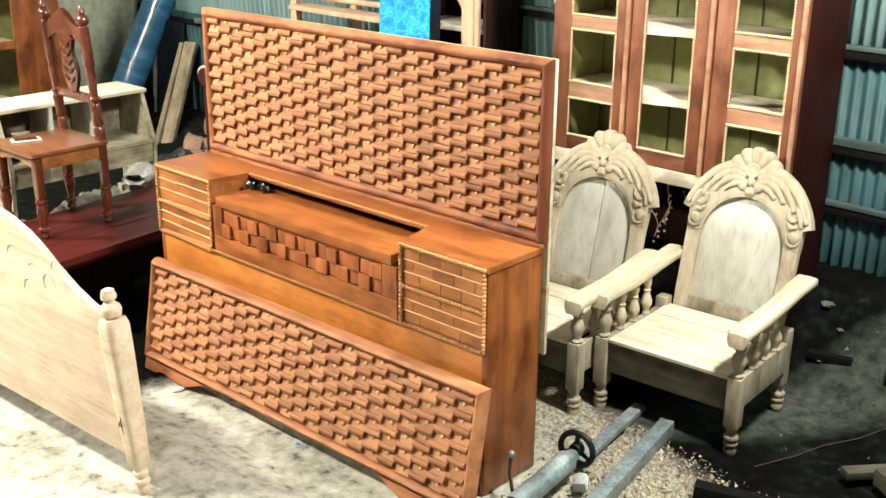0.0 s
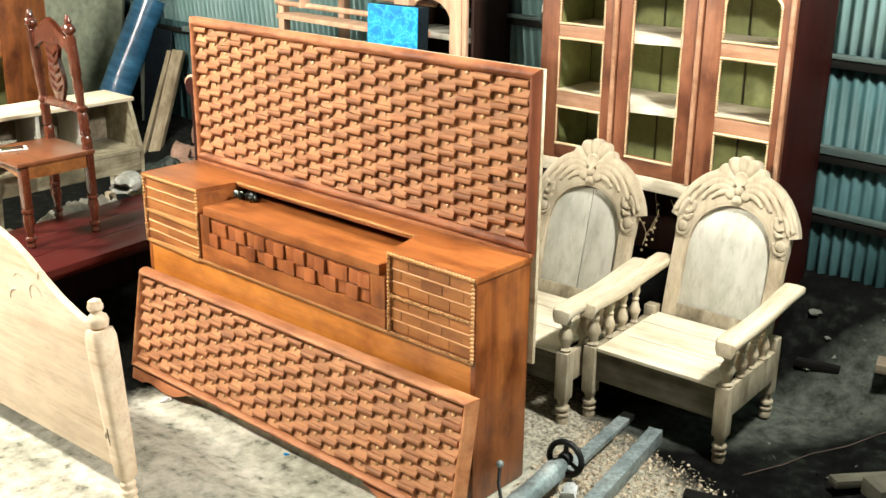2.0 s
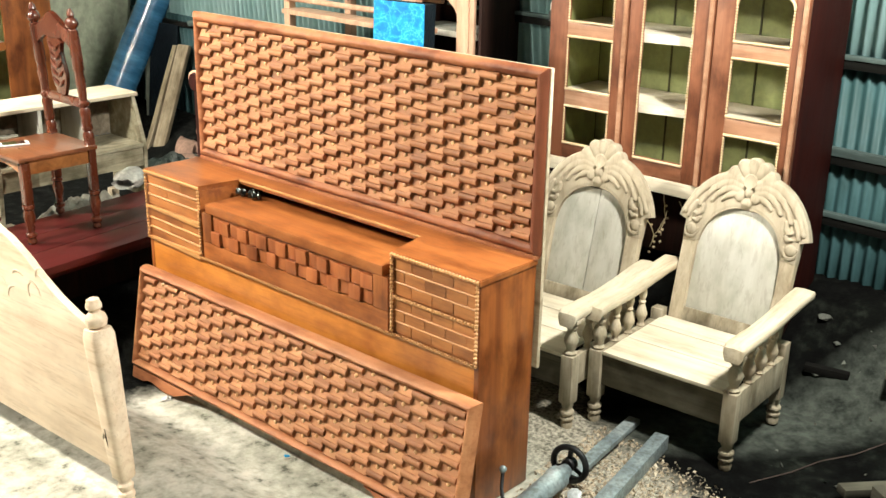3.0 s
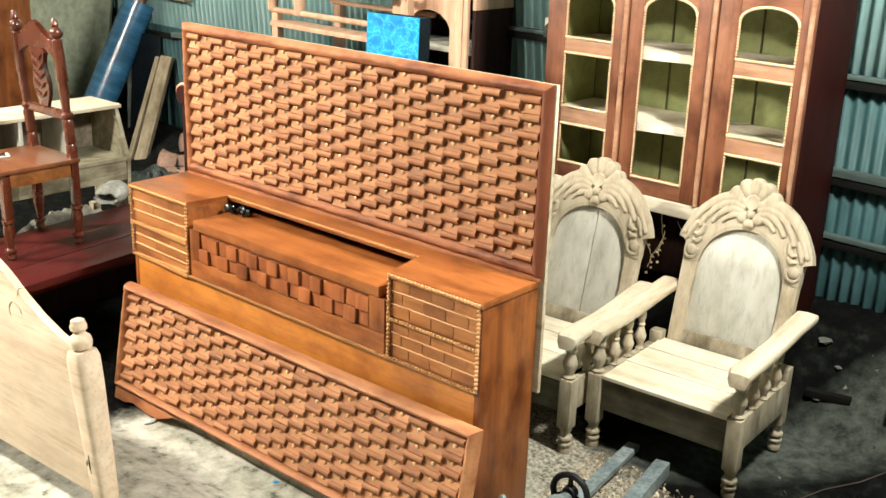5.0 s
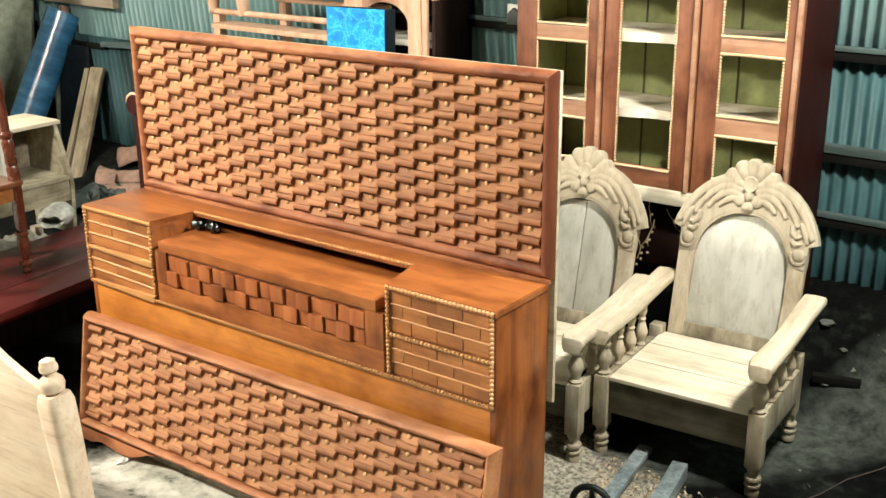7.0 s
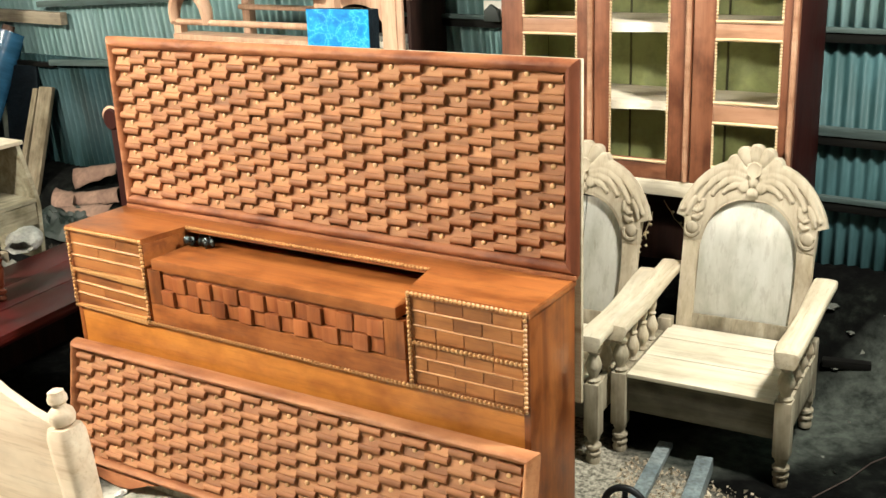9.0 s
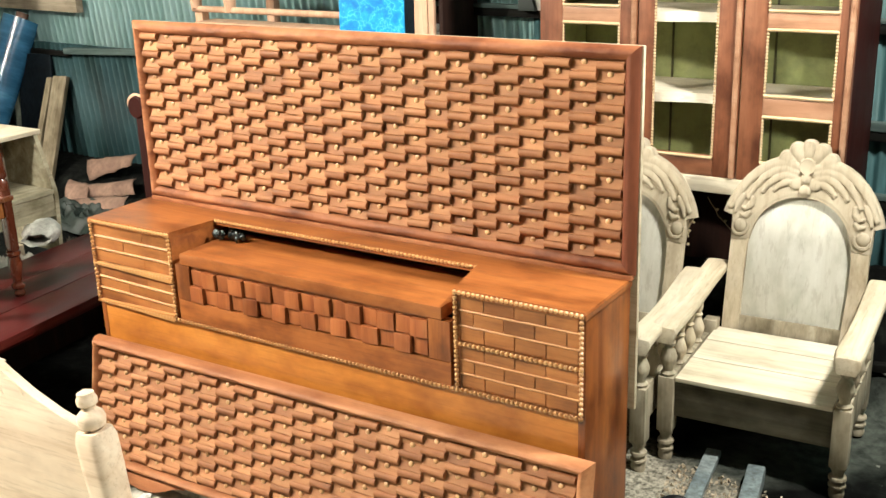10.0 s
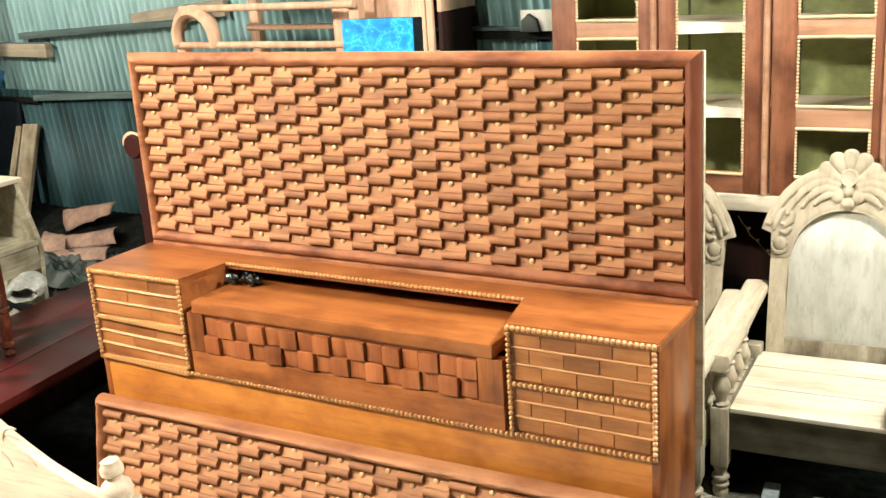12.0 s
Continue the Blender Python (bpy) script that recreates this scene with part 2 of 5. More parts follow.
M_FILM = surface("blue_plastic_film", [(0.3, (0.018, 0.085, 0.175)), (0.55, (0.045, 0.17, 0.31)), (0.75, (0.12, 0.32, 0.49))], 3.0, 0.22, bump=0.16, scale2=5.0, distance=0.02, coat=0.0, stretch=(0.6, 0.6, 3), spec=1.0)
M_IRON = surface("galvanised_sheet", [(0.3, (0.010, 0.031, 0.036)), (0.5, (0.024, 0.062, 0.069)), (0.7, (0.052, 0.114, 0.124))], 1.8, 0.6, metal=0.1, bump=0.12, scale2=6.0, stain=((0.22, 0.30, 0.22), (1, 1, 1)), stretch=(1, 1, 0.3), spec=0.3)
M_IRON_PALE = surface("pale_galvanised_sheet", [(0.3, (0.19, 0.33, 0.34)), (0.5, (0.29, 0.465, 0.47)), (0.7, (0.42, 0.59, 0.585))], 1.8, 0.6, bump=0.1, scale2=9.0, stain=((0.62, 0.70, 0.66), (1, 1, 1)), stretch=(1, 1, 0.3), spec=0.3)
M_IRON_MID = surface("darker_galvanised_sheet", [(0.3, (0.028, 0.075, 0.085)), (0.5, (0.058, 0.135, 0.148)), (0.7, (0.112, 0.215, 0.225))], 1.8, 0.6, metal=0.1, bump=0.12, scale2=6.0, stain=((0.30, 0.38, 0.34), (1, 1, 1)), stretch=(1, 1, 0.3), spec=0.3)
M_DUSK = wood("dirty_tan_offcut", (0.03, 0.03, 0.019), (0.065, 0.063, 0.042), (0.11, 0.105, 0.075), "x", 0.9, vary=0.3, stain=0.8)
M_RAIL = wood("dusty_wall_rail", (0.035, 0.056, 0.053), (0.075, 0.108, 0.103), (0.13, 0.178, 0.166), "x", 0.85, vary=0.25, spec=0.2)
M_TARP = surface("dark_green_paint", [(0.3, (0.006, 0.012, 0.009)), (0.7, (0.014, 0.026, 0.020))], 12.0, 0.6, bump=0.1)
M_CEMENT = surface("grimy_cement", [(0.3, (0.06, 0.07, 0.055)), (0.7, (0.13, 0.145, 0.115))], 2.5, 0.9, bump=0.3)
M_BLACKIRON = surface("black_cast_iron", [(0.3, (0.012, 0.013, 0.014)), (0.7, (0.03, 0.032, 0.034))], 14.0, 0.5, metal=0.6, bump=0.3)
M_STEEL = surface("worn_blue_grey_steel", [(0.3, (0.20, 0.26, 0.28)), (0.55, (0.34, 0.42, 0.44)), (0.75, (0.50, 0.57, 0.58))], 9.0, 0.45, metal=0.45, bump=0.25, stain=((0.45, 0.42, 0.38), (1, 1, 1)))
M_PALESTEEL = surface("pale_zinc_plate", [(0.3, (0.42, 0.46, 0.47)), (0.7, (0.60, 0.64, 0.64))], 20.0, 0.4, metal=0.5, bump=0.05)
M_CHROME = surface("tarnished_chrome", [(0.3, (0.035, 0.042, 0.04)), (0.7, (0.12, 0.135, 0.13))], 30.0, 0.28, metal=1.0, bump=0.1)
M_GOLDWIRE = surface("brass_wire", [(0.3, (0.55, 0.42, 0.22)), (0.7, (0.78, 0.66, 0.42))], 20.0, 0.3, metal=0.4, bump=0.02)
M_SCREEN = surface("dark_phone_glass", [(0.3, (0.006, 0.007, 0.008)), (0.7, (0.012, 0.013, 0.014))], 5.0, 0.12, bump=0.0, coat=0.8)
M_WHITEPLASTIC = surface("white_plastic", [(0.3, (0.74, 0.74, 0.72)), (0.7, (0.8, 0.8, 0.78))], 12.0, 0.35, bump=0.02)
M_MOULD = surface("mouldy_grey_green_board", [(0.3, (0.10, 0.12, 0.087)), (0.7, (0.23, 0.255, 0.195))], 2.5, 0.9, bump=0.3, spec=0.2)
M_CARD = surface("pinkish_cardboard", [(0.3, (0.15, 0.085, 0.06)), (0.7, (0.32, 0.20, 0.145))], 5.0, 0.85, bump=0.15)
M_CHIP = surface("wood_chips", [(0.3, (0.38, 0.30, 0.20)), (0.7, (0.62, 0.54, 0.41))], 30.0, 0.9, bump=0.2)
M_CABLE = surface("dusty_red_cable", [(0.3, (0.035, 0.022, 0.018)), (0.7, (0.07, 0.045, 0.036))], 20.0, 0.8, bump=0.05)
M_RUBBLE = surface("grey_rubble", [(0.3, (0.06, 0.065, 0.055)), (0.7, (0.16, 0.165, 0.14))], 12.0, 0.95, bump=0.5)
M_CLOTH = surface("dusty_sacking", [(0.3, (0.18, 0.167, 0.13)), (0.7, (0.52, 0.50, 0.42))], 9.0, 0.95, bump=0.5, spec=0.2)
M_RAG = surface("grey_brown_sacking", [(0.3, (0.035, 0.03, 0.022)), (0.7, (0.13, 0.115, 0.09))], 9.0, 0.95, bump=0.5, spec=0.15)
M_BAGPLASTIC = surface("dusty_white_bag", [(0.3, (0.42, 0.42, 0.37)), (0.7, (0.70, 0.70, 0.65))], 9.0, 0.55, bump=0.2, spec=0.35)
M_ROOF = surface("unseen_roof_sheet", [(0.3, (0.018, 0.018, 0.018)), (0.7, (0.04, 0.04, 0.037))], 2.0, 0.6, metal=0.3, bump=0.1)


def ground_material():
    m, nt, p = mat("workshop_ground")
    v = coords(nt, (1, 1, 1), False)
    big = node(nt, "ShaderNodeTexNoise", Scale=2.3, Detail=8.0, Roughness=0.62)
    grit = node(nt, "ShaderNodeTexNoise", Scale=17.0, Detail=9.0, Roughness=0.66)
    speck = node(nt, "ShaderNodeTexNoise", Scale=70.0, Detail=4.0, Roughness=0.7)
    for n in (big, grit, speck):
        nt.links.new(v, n.inputs["Vector"])
    conc = ramp(nt, grit.outputs[0], [(0.33, (0.12, 0.125, 0.10)), (0.41, (0.33, 0.33, 0.275)), (0.60, (0.52, 0.51, 0.44))])
    # earth colour taken almost to black to stand in for shade on the floor
    shaded_soil = ramp(nt, grit.outputs[0], [(0.30, (0.0012, 0.0014, 0.0012)), (0.5, (0.003, 0.0034, 0.003)), (0.72, (0.016, 0.018, 0.0155))])
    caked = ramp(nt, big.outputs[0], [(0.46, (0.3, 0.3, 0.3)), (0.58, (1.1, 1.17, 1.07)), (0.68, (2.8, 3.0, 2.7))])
    shaded_soil_col = mix(nt, 1.0, shaded_soil.outputs[0], caked.outputs[0], "MULTIPLY")
    dust = ramp(nt, speck.outputs[0], [(0.36, (0.09, 0.086, 0.067)), (0.64, (0.44, 0.41, 0.33))])
    sep = nt.nodes.new("ShaderNodeSeparateXYZ")
    nt.links.new(v, sep.inputs[0])

    def math_node(op, a, b):
        n = nt.nodes.new("ShaderNodeMath")
        n.operation = op
        for i, q in enumerate((a, b)):
            if isinstance(q, float):
                n.inputs[i].default_value = q
            else:
                nt.links.new(q, n.inputs[i])
        return n.outputs[0]

    # cement apron in front; shade-dark earth beyond a ragged line past the chairs
    line = math_node("ADD", math_node("MULTIPLY", sep.outputs[0], 0.48), sep.outputs[1])
    ragged = math_node("ADD", line, math_node("MULTIPLY", big.outputs[0], 0.5))
    edge = node(nt, "ShaderNodeMapRange", From_Min=0.92, From_Max=1.06)
    nt.links.new(ragged, edge.inputs["Value"])
    dusty = node(nt, "ShaderNodeMapRange", From_Min=0.30, From_Max=0.55)
    nt.links.new(math_node("ADD", line, math_node("MULTIPLY", grit.outputs[0], 0.25)), dusty.inputs["Value"])
    wear = ramp(nt, big.outputs[0], [(0.36, (0.55, 0.56, 0.53)), (0.44, (0.80, 0.81, 0.78)), (0.54, (1, 1, 1))])
    conc2 = mix(nt, 0.75, conc.outputs[0], wear.outputs[0], "MULTIPLY")
    col = mix(nt, dusty.outputs[0], conc2, dust.outputs[0])
    # grey pool beside the chair: the lit bit of floor, painted in
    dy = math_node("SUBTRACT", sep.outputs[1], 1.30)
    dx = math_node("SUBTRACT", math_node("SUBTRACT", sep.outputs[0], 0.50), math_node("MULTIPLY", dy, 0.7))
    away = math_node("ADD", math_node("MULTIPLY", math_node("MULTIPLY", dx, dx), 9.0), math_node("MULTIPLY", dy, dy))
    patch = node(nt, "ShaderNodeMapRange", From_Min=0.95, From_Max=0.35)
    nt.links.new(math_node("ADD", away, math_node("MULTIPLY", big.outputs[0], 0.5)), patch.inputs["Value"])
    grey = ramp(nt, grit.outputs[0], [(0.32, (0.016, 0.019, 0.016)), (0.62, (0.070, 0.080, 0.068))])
    earth = mix(nt, patch.outputs[0], shaded_soil_col, grey.outputs[0])
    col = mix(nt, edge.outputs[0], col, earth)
    # floor at the left by the table, blackened in colour for its shade
    left_shade = node(nt, "ShaderNodeMapRange", From_Min=-1.48, From_Max=-1.66)
    nt.links.new(math_node("ADD", sep.outputs[0], math_node("MULTIPLY", math_node("SUBTRACT", grit.outputs[0], 0.5), 0.2)), left_shade.inputs["Value"])
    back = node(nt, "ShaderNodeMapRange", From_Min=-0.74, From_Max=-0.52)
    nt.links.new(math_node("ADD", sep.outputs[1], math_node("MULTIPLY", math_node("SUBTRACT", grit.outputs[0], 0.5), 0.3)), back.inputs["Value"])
    col = mix(nt, math_node("MULTIPLY", left_shade.outputs[0], back.outputs[0]), col, shaded_soil.outputs[0])
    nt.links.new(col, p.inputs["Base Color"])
    p.inputs["Roughness"].default_value = 0.92
    p.inputs["Specular IOR Level"].default_value = 0.08
    b = node(nt, "ShaderNodeBump", Strength=0.5, Distance=0.012)
    nt.links.new(grit.outputs[0], b.inputs["Height"])
    nt.links.new(b.outputs[0], p.inputs["Normal"])
    return m


M_GROUND = ground_material()


# ---- building helpers ----
def mesh_of(name, bm, material, smooth=False):
    bmesh.ops.recalc_face_normals(bm, faces=bm.faces)
    me = bpy.data.meshes.new(name)
    bm.to_mesh(me)
    bm.free()
    me.materials.append(material)
    if smooth:
        me.polygons.foreach_set("use_smooth", [True] * len(me.polygons))
        me.set_sharp_from_angle(angle=radians(40))
    return me


def part(name, bm, material, parent=None, label="", smooth=True):
    """Links a bmesh as one mesh object under a thing or a part."""
    ob = new(name, mesh_of(name, bm, material, smooth))
    if parent is not None:
        ob.parent = parent
    if label:
        ob["label"] = label
    return ob


def piece(name, me, parent, m):
    """One of many alike pieces on a shared mesh."""
    ob = new(name, me)
    ob.parent = parent
    ob.matrix_basis = m
    return ob


def thing(name, m, label, category, group="", kind=""):
    e = new(name)
    e.empty_display_size = 0.1
    e.matrix_basis = m
    return tagged(e, label, category, group, kind)


def box(lo, hi, bevel=0.003, bm=None, segs=2, m=None):
    """A bevelled block between two corners."""
    bm = bm or bmesh.new()
    c = [(a + b) / 2 for a, b in zip(lo, hi)]
    s = [abs(b - a) for a, b in zip(lo, hi)]
    r = bmesh.ops.create_cube(bm, size=1, matrix=(m or Matrix()) @ Matrix.Translation(c) @ Matrix.Diagonal((*s, 1)))
    if bevel:
        es = list({e for v in r["verts"] for e in v.link_edges})
        bmesh.ops.bevel(bm, geom=es, offset=min(bevel, min(s) * 0.45), segments=segs, affect="EDGES", profile=0.6)
    return bm


def lathe(profile, segs=14, bm=None, m=None):
    """A turned piece from (radius, height) pairs, round z."""
    bm = bm or bmesh.new()
    m = m or Matrix()
    rings = []
    for r, z in profile:
        rings.append([bm.verts.new(m @ Vector((r * math.cos(2 * math.pi * k / segs), r * math.sin(2 * math.pi * k / segs), z))) for k in range(segs)])
    for a, b in zip(rings, rings[1:]):
        for k in range(segs):
            bm.faces.new((a[k], a[(k + 1) % segs], b[(k + 1) % segs], b[k]))
    bm.faces.new(rings[0][::-1])
    bm.faces.new(rings[-1])
    return bm


def tube(points, radii, segs=8, bm=None, flat=1.0, up=(0, 0, 1), m=None):
    """A round bar along a line of points; flat squashes it along up."""
    bm = bm or bmesh.new()
    m = m or Matrix()
    pts = [Vector(p) for p in points]
    if not hasattr(radii, "__len__"):
        radii = [radii] * len(pts)
    up = Vector(up)
    rings = []
    for i, p in enumerate(pts):
        d = (pts[min(i + 1, len(pts) - 1)] - pts[max(i - 1, 0)]).normalized()
        a = d.cross(up)
        a = a.normalized() if a.length > 1e-4 else d.orthogonal().normalized()
        b = a.cross(d).normalized()
        rings.append([bm.verts.new(m @ (p + a * radii[i] * math.cos(2 * math.pi * k / segs) + b * radii[i] * flat * math.sin(2 * math.pi * k / segs))) for k in range(segs)])
    for a, b in zip(rings, rings[1:]):
        for k in range(segs):
            bm.faces.new((a[k], a[(k + 1) % segs], b[(k + 1) % segs], b[k]))
    bm.faces.new(rings[0][::-1])
    bm.faces.new(rings[-1])
    return bm


def slab(outline, y0, y1, bevel=0.003, bm=None, m=None):
    """A board cut to an outline of (x, z), between two depths in y."""
    bm = bm or bmesh.new()
    m = m or Matrix()
    a = [bm.verts.new(m @ Vector((x, y0, z))) for x, z in outline]
    b = [bm.verts.new(m @ Vector((x, y1, z))) for x, z in outline]
    n = len(outline)
    f0, f1 = bm.faces.new(a), bm.faces.new(b[::-1])
    for k in range(n):
        bm.faces.new((a[k], b[k], b[(k + 1) % n], a[(k + 1) % n]))
    if bevel:
        bmesh.ops.bevel(bm, geom=list(f0.edges) + list(f1.edges), offset=bevel, segments=2, affect="EDGES", profile=0.6)
    return bm


def beads(p0, p1, r, step, bm=None):
    """A row of turned beads on a line."""
    bm = bm or bmesh.new()
    a, b = Vector(p0), Vector(p1)
    n = max(2, round((b - a).length / step))
    for k in range(n + 1):
        bmesh.ops.create_icosphere(bm, subdivisions=1, radius=r, matrix=Matrix.Translation(a.lerp(b, k / n)))
    return bm


def arc(cx, cz, rx, rz, a0, a1, n):
    return [(cx + rx * math.cos(radians(a0 + (a1 - a0) * k / n)), cz + rz * math.sin(radians(a0 + (a1 - a0) * k / n))) for k in range(n + 1)]


def smooth_step(a, b, x):
    t = min(1.0, max(0.0, (x - a) / (b - a)))
    return t * t * (3 - 2 * t)


# ---- the setting ----
def wall_y(x):
    return 1.92 - 0.055 * (x - 0.3)


def ground_z(x, y):
    rise = (0.24 + 0.12 * smooth_step(-2.5, 0.4, x)) * smooth_step(-0.58, -0.03, y - wall_y(x))
    rough = noise.noise(Vector((x * 1.7, y * 1.7, 0))) * 0.012 + noise.noise(Vector((x * 9, y * 9, 3))) * 0.005
    loose = smooth_step(0.35, 0.8, 0.75 * x + y + 0.2)
    flat = 1.0 if y < 0.3 else 1.0 + 1.2 * loose
    gutter = -0.075 * smooth_step(-0.035, -0.085, y) * smooth_step(-0.50, -0.24, y) * smooth_step(0.10, 0.03, x) * smooth_step(-2.4, -2.0, x)
    return gutter + rise + rough * flat * (0.35 if y < 0.3 else 1.0) - 0.004


def ground():
    bm = bmesh.new()
    xs = np.concatenate([np.linspace(-9, -4.2, 25), np.linspace(-4.1, 1.6, 170), np.linspace(1.7, 6, 22)])
    ys = np.concatenate([np.linspace(-7, -1.6, 28), np.linspace(-1.5, 2.7, 125)])
    grid = [[bm.verts.new((x, y, ground_z(x, y))) for x in xs] for y in ys]
    for j in range(len(ys) - 1):
        for i in range(len(xs) - 1):
            bm.faces.new((grid[j][i], grid[j][i + 1], grid[j + 1][i + 1], grid[j + 1][i]))
    return tagged(part("ground", bm, M_GROUND), "dusty cement and earth workshop floor, shade blackened into its colour", "ground", kind="structure")


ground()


def corrugated(name, x0, x1, z0, z1, offset, material, label, skew=0.0, pitch=0.050, depth=0.008):
    """A wall of corrugated sheet along the back of the workshop; skew: how far its ridges lean per metre of height."""
    bm = bmesh.new()
    n = 8
    cols = int((x1 - x0) / pitch * n)
    low, high = [], []
    for i in range(cols + 1):
        x = x0 + i * pitch / n
        y = wall_y(x) + offset + depth * (math.cos(2 * math.pi * x / pitch) + 0.3 * noise.noise(Vector((x * 7, 0, z0))))
        low.append(bm.verts.new((x, y, z0)))
        high.append(bm.verts.new((x - skew * (z1 - z0), y - 0.004, z1)))
    for i in range(cols):
        bm.faces.new((low[i], low[i + 1], high[i + 1], high[i]))
    ob = part(name, bm, material)
    mod = ob.modifiers.new("thickness", "SOLIDIFY")
    mod.thickness, mod.offset = 0.0012, 1
    return tagged(ob, label, "wall", kind="structure")


# lower sheets are darker than the upper ones, darkest at the left
corrugated("wall_back_low_left", -7.5, -1.2, -0.1, 0.93, 0.0, M_IRON, "darkest, grimy lower sheets of a blue-green corrugated iron wall", 0.11, 0.052, 0.012)
corrugated("wall_back_low_right", -1.2, 4.5, -0.1, 1.27, 0.0, M_IRON_MID, "darker lower sheets of a blue-green corrugated iron wall")
corrugated("wall_back_high_left", -7.3, -0.9, 0.88, 3.6, 0.022, M_IRON_PALE, "pale upper sheets of a blue-green corrugated iron wall", 0.11, 0.052, 0.012)
corrugated("wall_back_high_right", -1.3, 4.5, 0.88, 3.6, 0.026, M_IRON_PALE, "pale upper sheets of a blue-green corrugated iron wall")


def plain_wall(name, lo, hi, material, label):
    return tagged(part(name, box(lo, hi, 0), material, smooth=False), label, "wall", kind="structure")


# unseen walls and roof, added to close the place, dark to limit bounce
plain_wall("wall_left", (-7.7, -7.0, -0.1), (-7.5, 2.6, 3.6), M_CEMENT, "unseen plain side wall added to close the workshop")
plain_wall("wall_right", (4.5, -7.0, -0.1), (4.7, 2.6, 3.6), M_CEMENT, "unseen plain side wall added to close the workshop")
plain_wall("wall_front_left", (-7.5, -7.2, -0.1), (-4.6, -7.0, 3.6), M_CEMENT, "unseen front wall added beside an assumed doorway")
plain_wall("wall_front_right", (-1.6, -7.2, -0.1), (4.5, -7.0, 3.6), M_CEMENT, "unseen front wall added beside an assumed doorway")
tagged(part("ceiling", box((-7.7, -7.2, 3.6), (4.7, 2.7, 3.68), 0), M_ROOF, smooth=False), "unseen dark roof added over the workshop", "ceiling", kind="structure")


def rail(x0, x1, z, h, d, material=None, tilt=0.0, label="weathered timber rail nailed to the corrugated wall"):
    """A timber rail along the back wall."""
    y = wall_y((x0 + x1) / 2)
    a = math.atan(-0.055)
    m = Matrix.Translation(((x0 + x1) / 2, y - 0.012 - d / 2, z)) @ Matrix.Rotation(a, 4, "Z") @ Matrix.Rotation(radians(tilt), 4, "Y")
    L = (x1 - x0) / 2
    ob = part("wall_rail", box((-L, -d / 2, -h / 2), (L, d / 2, h / 2), 0.004), material or M_RAIL)
    ob.matrix_basis = m
    return tagged(ob, label, "rail", group="rails on the back wall", kind="structure")


for x0, z, h in ((-2.2, 1.262, .018), (-1.2, .888, .034), (-1.2, .628, .020)):
    rail(x0, 3.2, z, h, .034)
    # black strip in place of the shadowed gap below each rail
    rail(x0, 3.2, z - h / 2 - .019, .034, .028, M_LOG, label="black strip added for the dark gap under a wall rail")
rail(-6.5, -4.29, 1.172, 0.075, 0.05, M_GREYRAW, tilt=0.5)
rail(-4.53, -3.2, 1.275, 0.036, 0.04, tilt=-2.8)
rail(-3.58, -2.9, 1.345, 0.085, 0.03, M_GREYRAW, tilt=-5.5)
rail(-5.3, -4.46, 0.872, 0.030, 0.035, M_LOG, tilt=0)
rail(-4.49, -2.3, 0.940, 0.036, 0.045, tilt=-2.6)


# ---- the carved bed: storage headboard, upper panel, footboard ----
COLS, PITCH_Z = 23, 0.0535


def bar_mesh(w):
    """A rolled bar: rounded face, cut ends."""
    bm = bmesh.new()
    rz = 0.0108
    # upper side runs on from the plate, nose in the middle, undercut below
    prof = [(0.004, -rz * 0.9), (-0.011, -rz), (-0.018, -rz * 0.82), (-0.0212, -rz * 0.4), (-0.0218, rz * 0.1), (-0.0205, rz * 0.55), (-0.0165, rz * 0.88), (-0.010, rz * 1.05), (0.004, rz * 1.1)]
    a = [bm.verts.new((-w / 2, y, z)) for y, z in prof]
    b = [bm.verts.new((w / 2, y, z)) for y, z in prof]
    for k in range(len(prof) - 1):
        bm.faces.new((a[k], b[k], b[k + 1], a[k + 1]))
    bm.faces.new(a)
    bm.faces.new(b[::-1])
    return mesh_of("bar", bm, M_BAR, True)


def plate_mesh(w, h):
    bm = bmesh.new()
    box((-w / 2, -0.0055, -h / 2), (w / 2, 0.004, h / 2), 0.0015, bm, 1)
    return mesh_of("plate", bm, M_PLATE)


def stud_mesh():
    bm = bmesh.new()
    bmesh.ops.create_icosphere(bm, subdivisions=2, radius=0.0088, matrix=Matrix.Diagonal((1, 0.55, 1, 1)))
    return mesh_of("stud", bm, M_STUD, True)


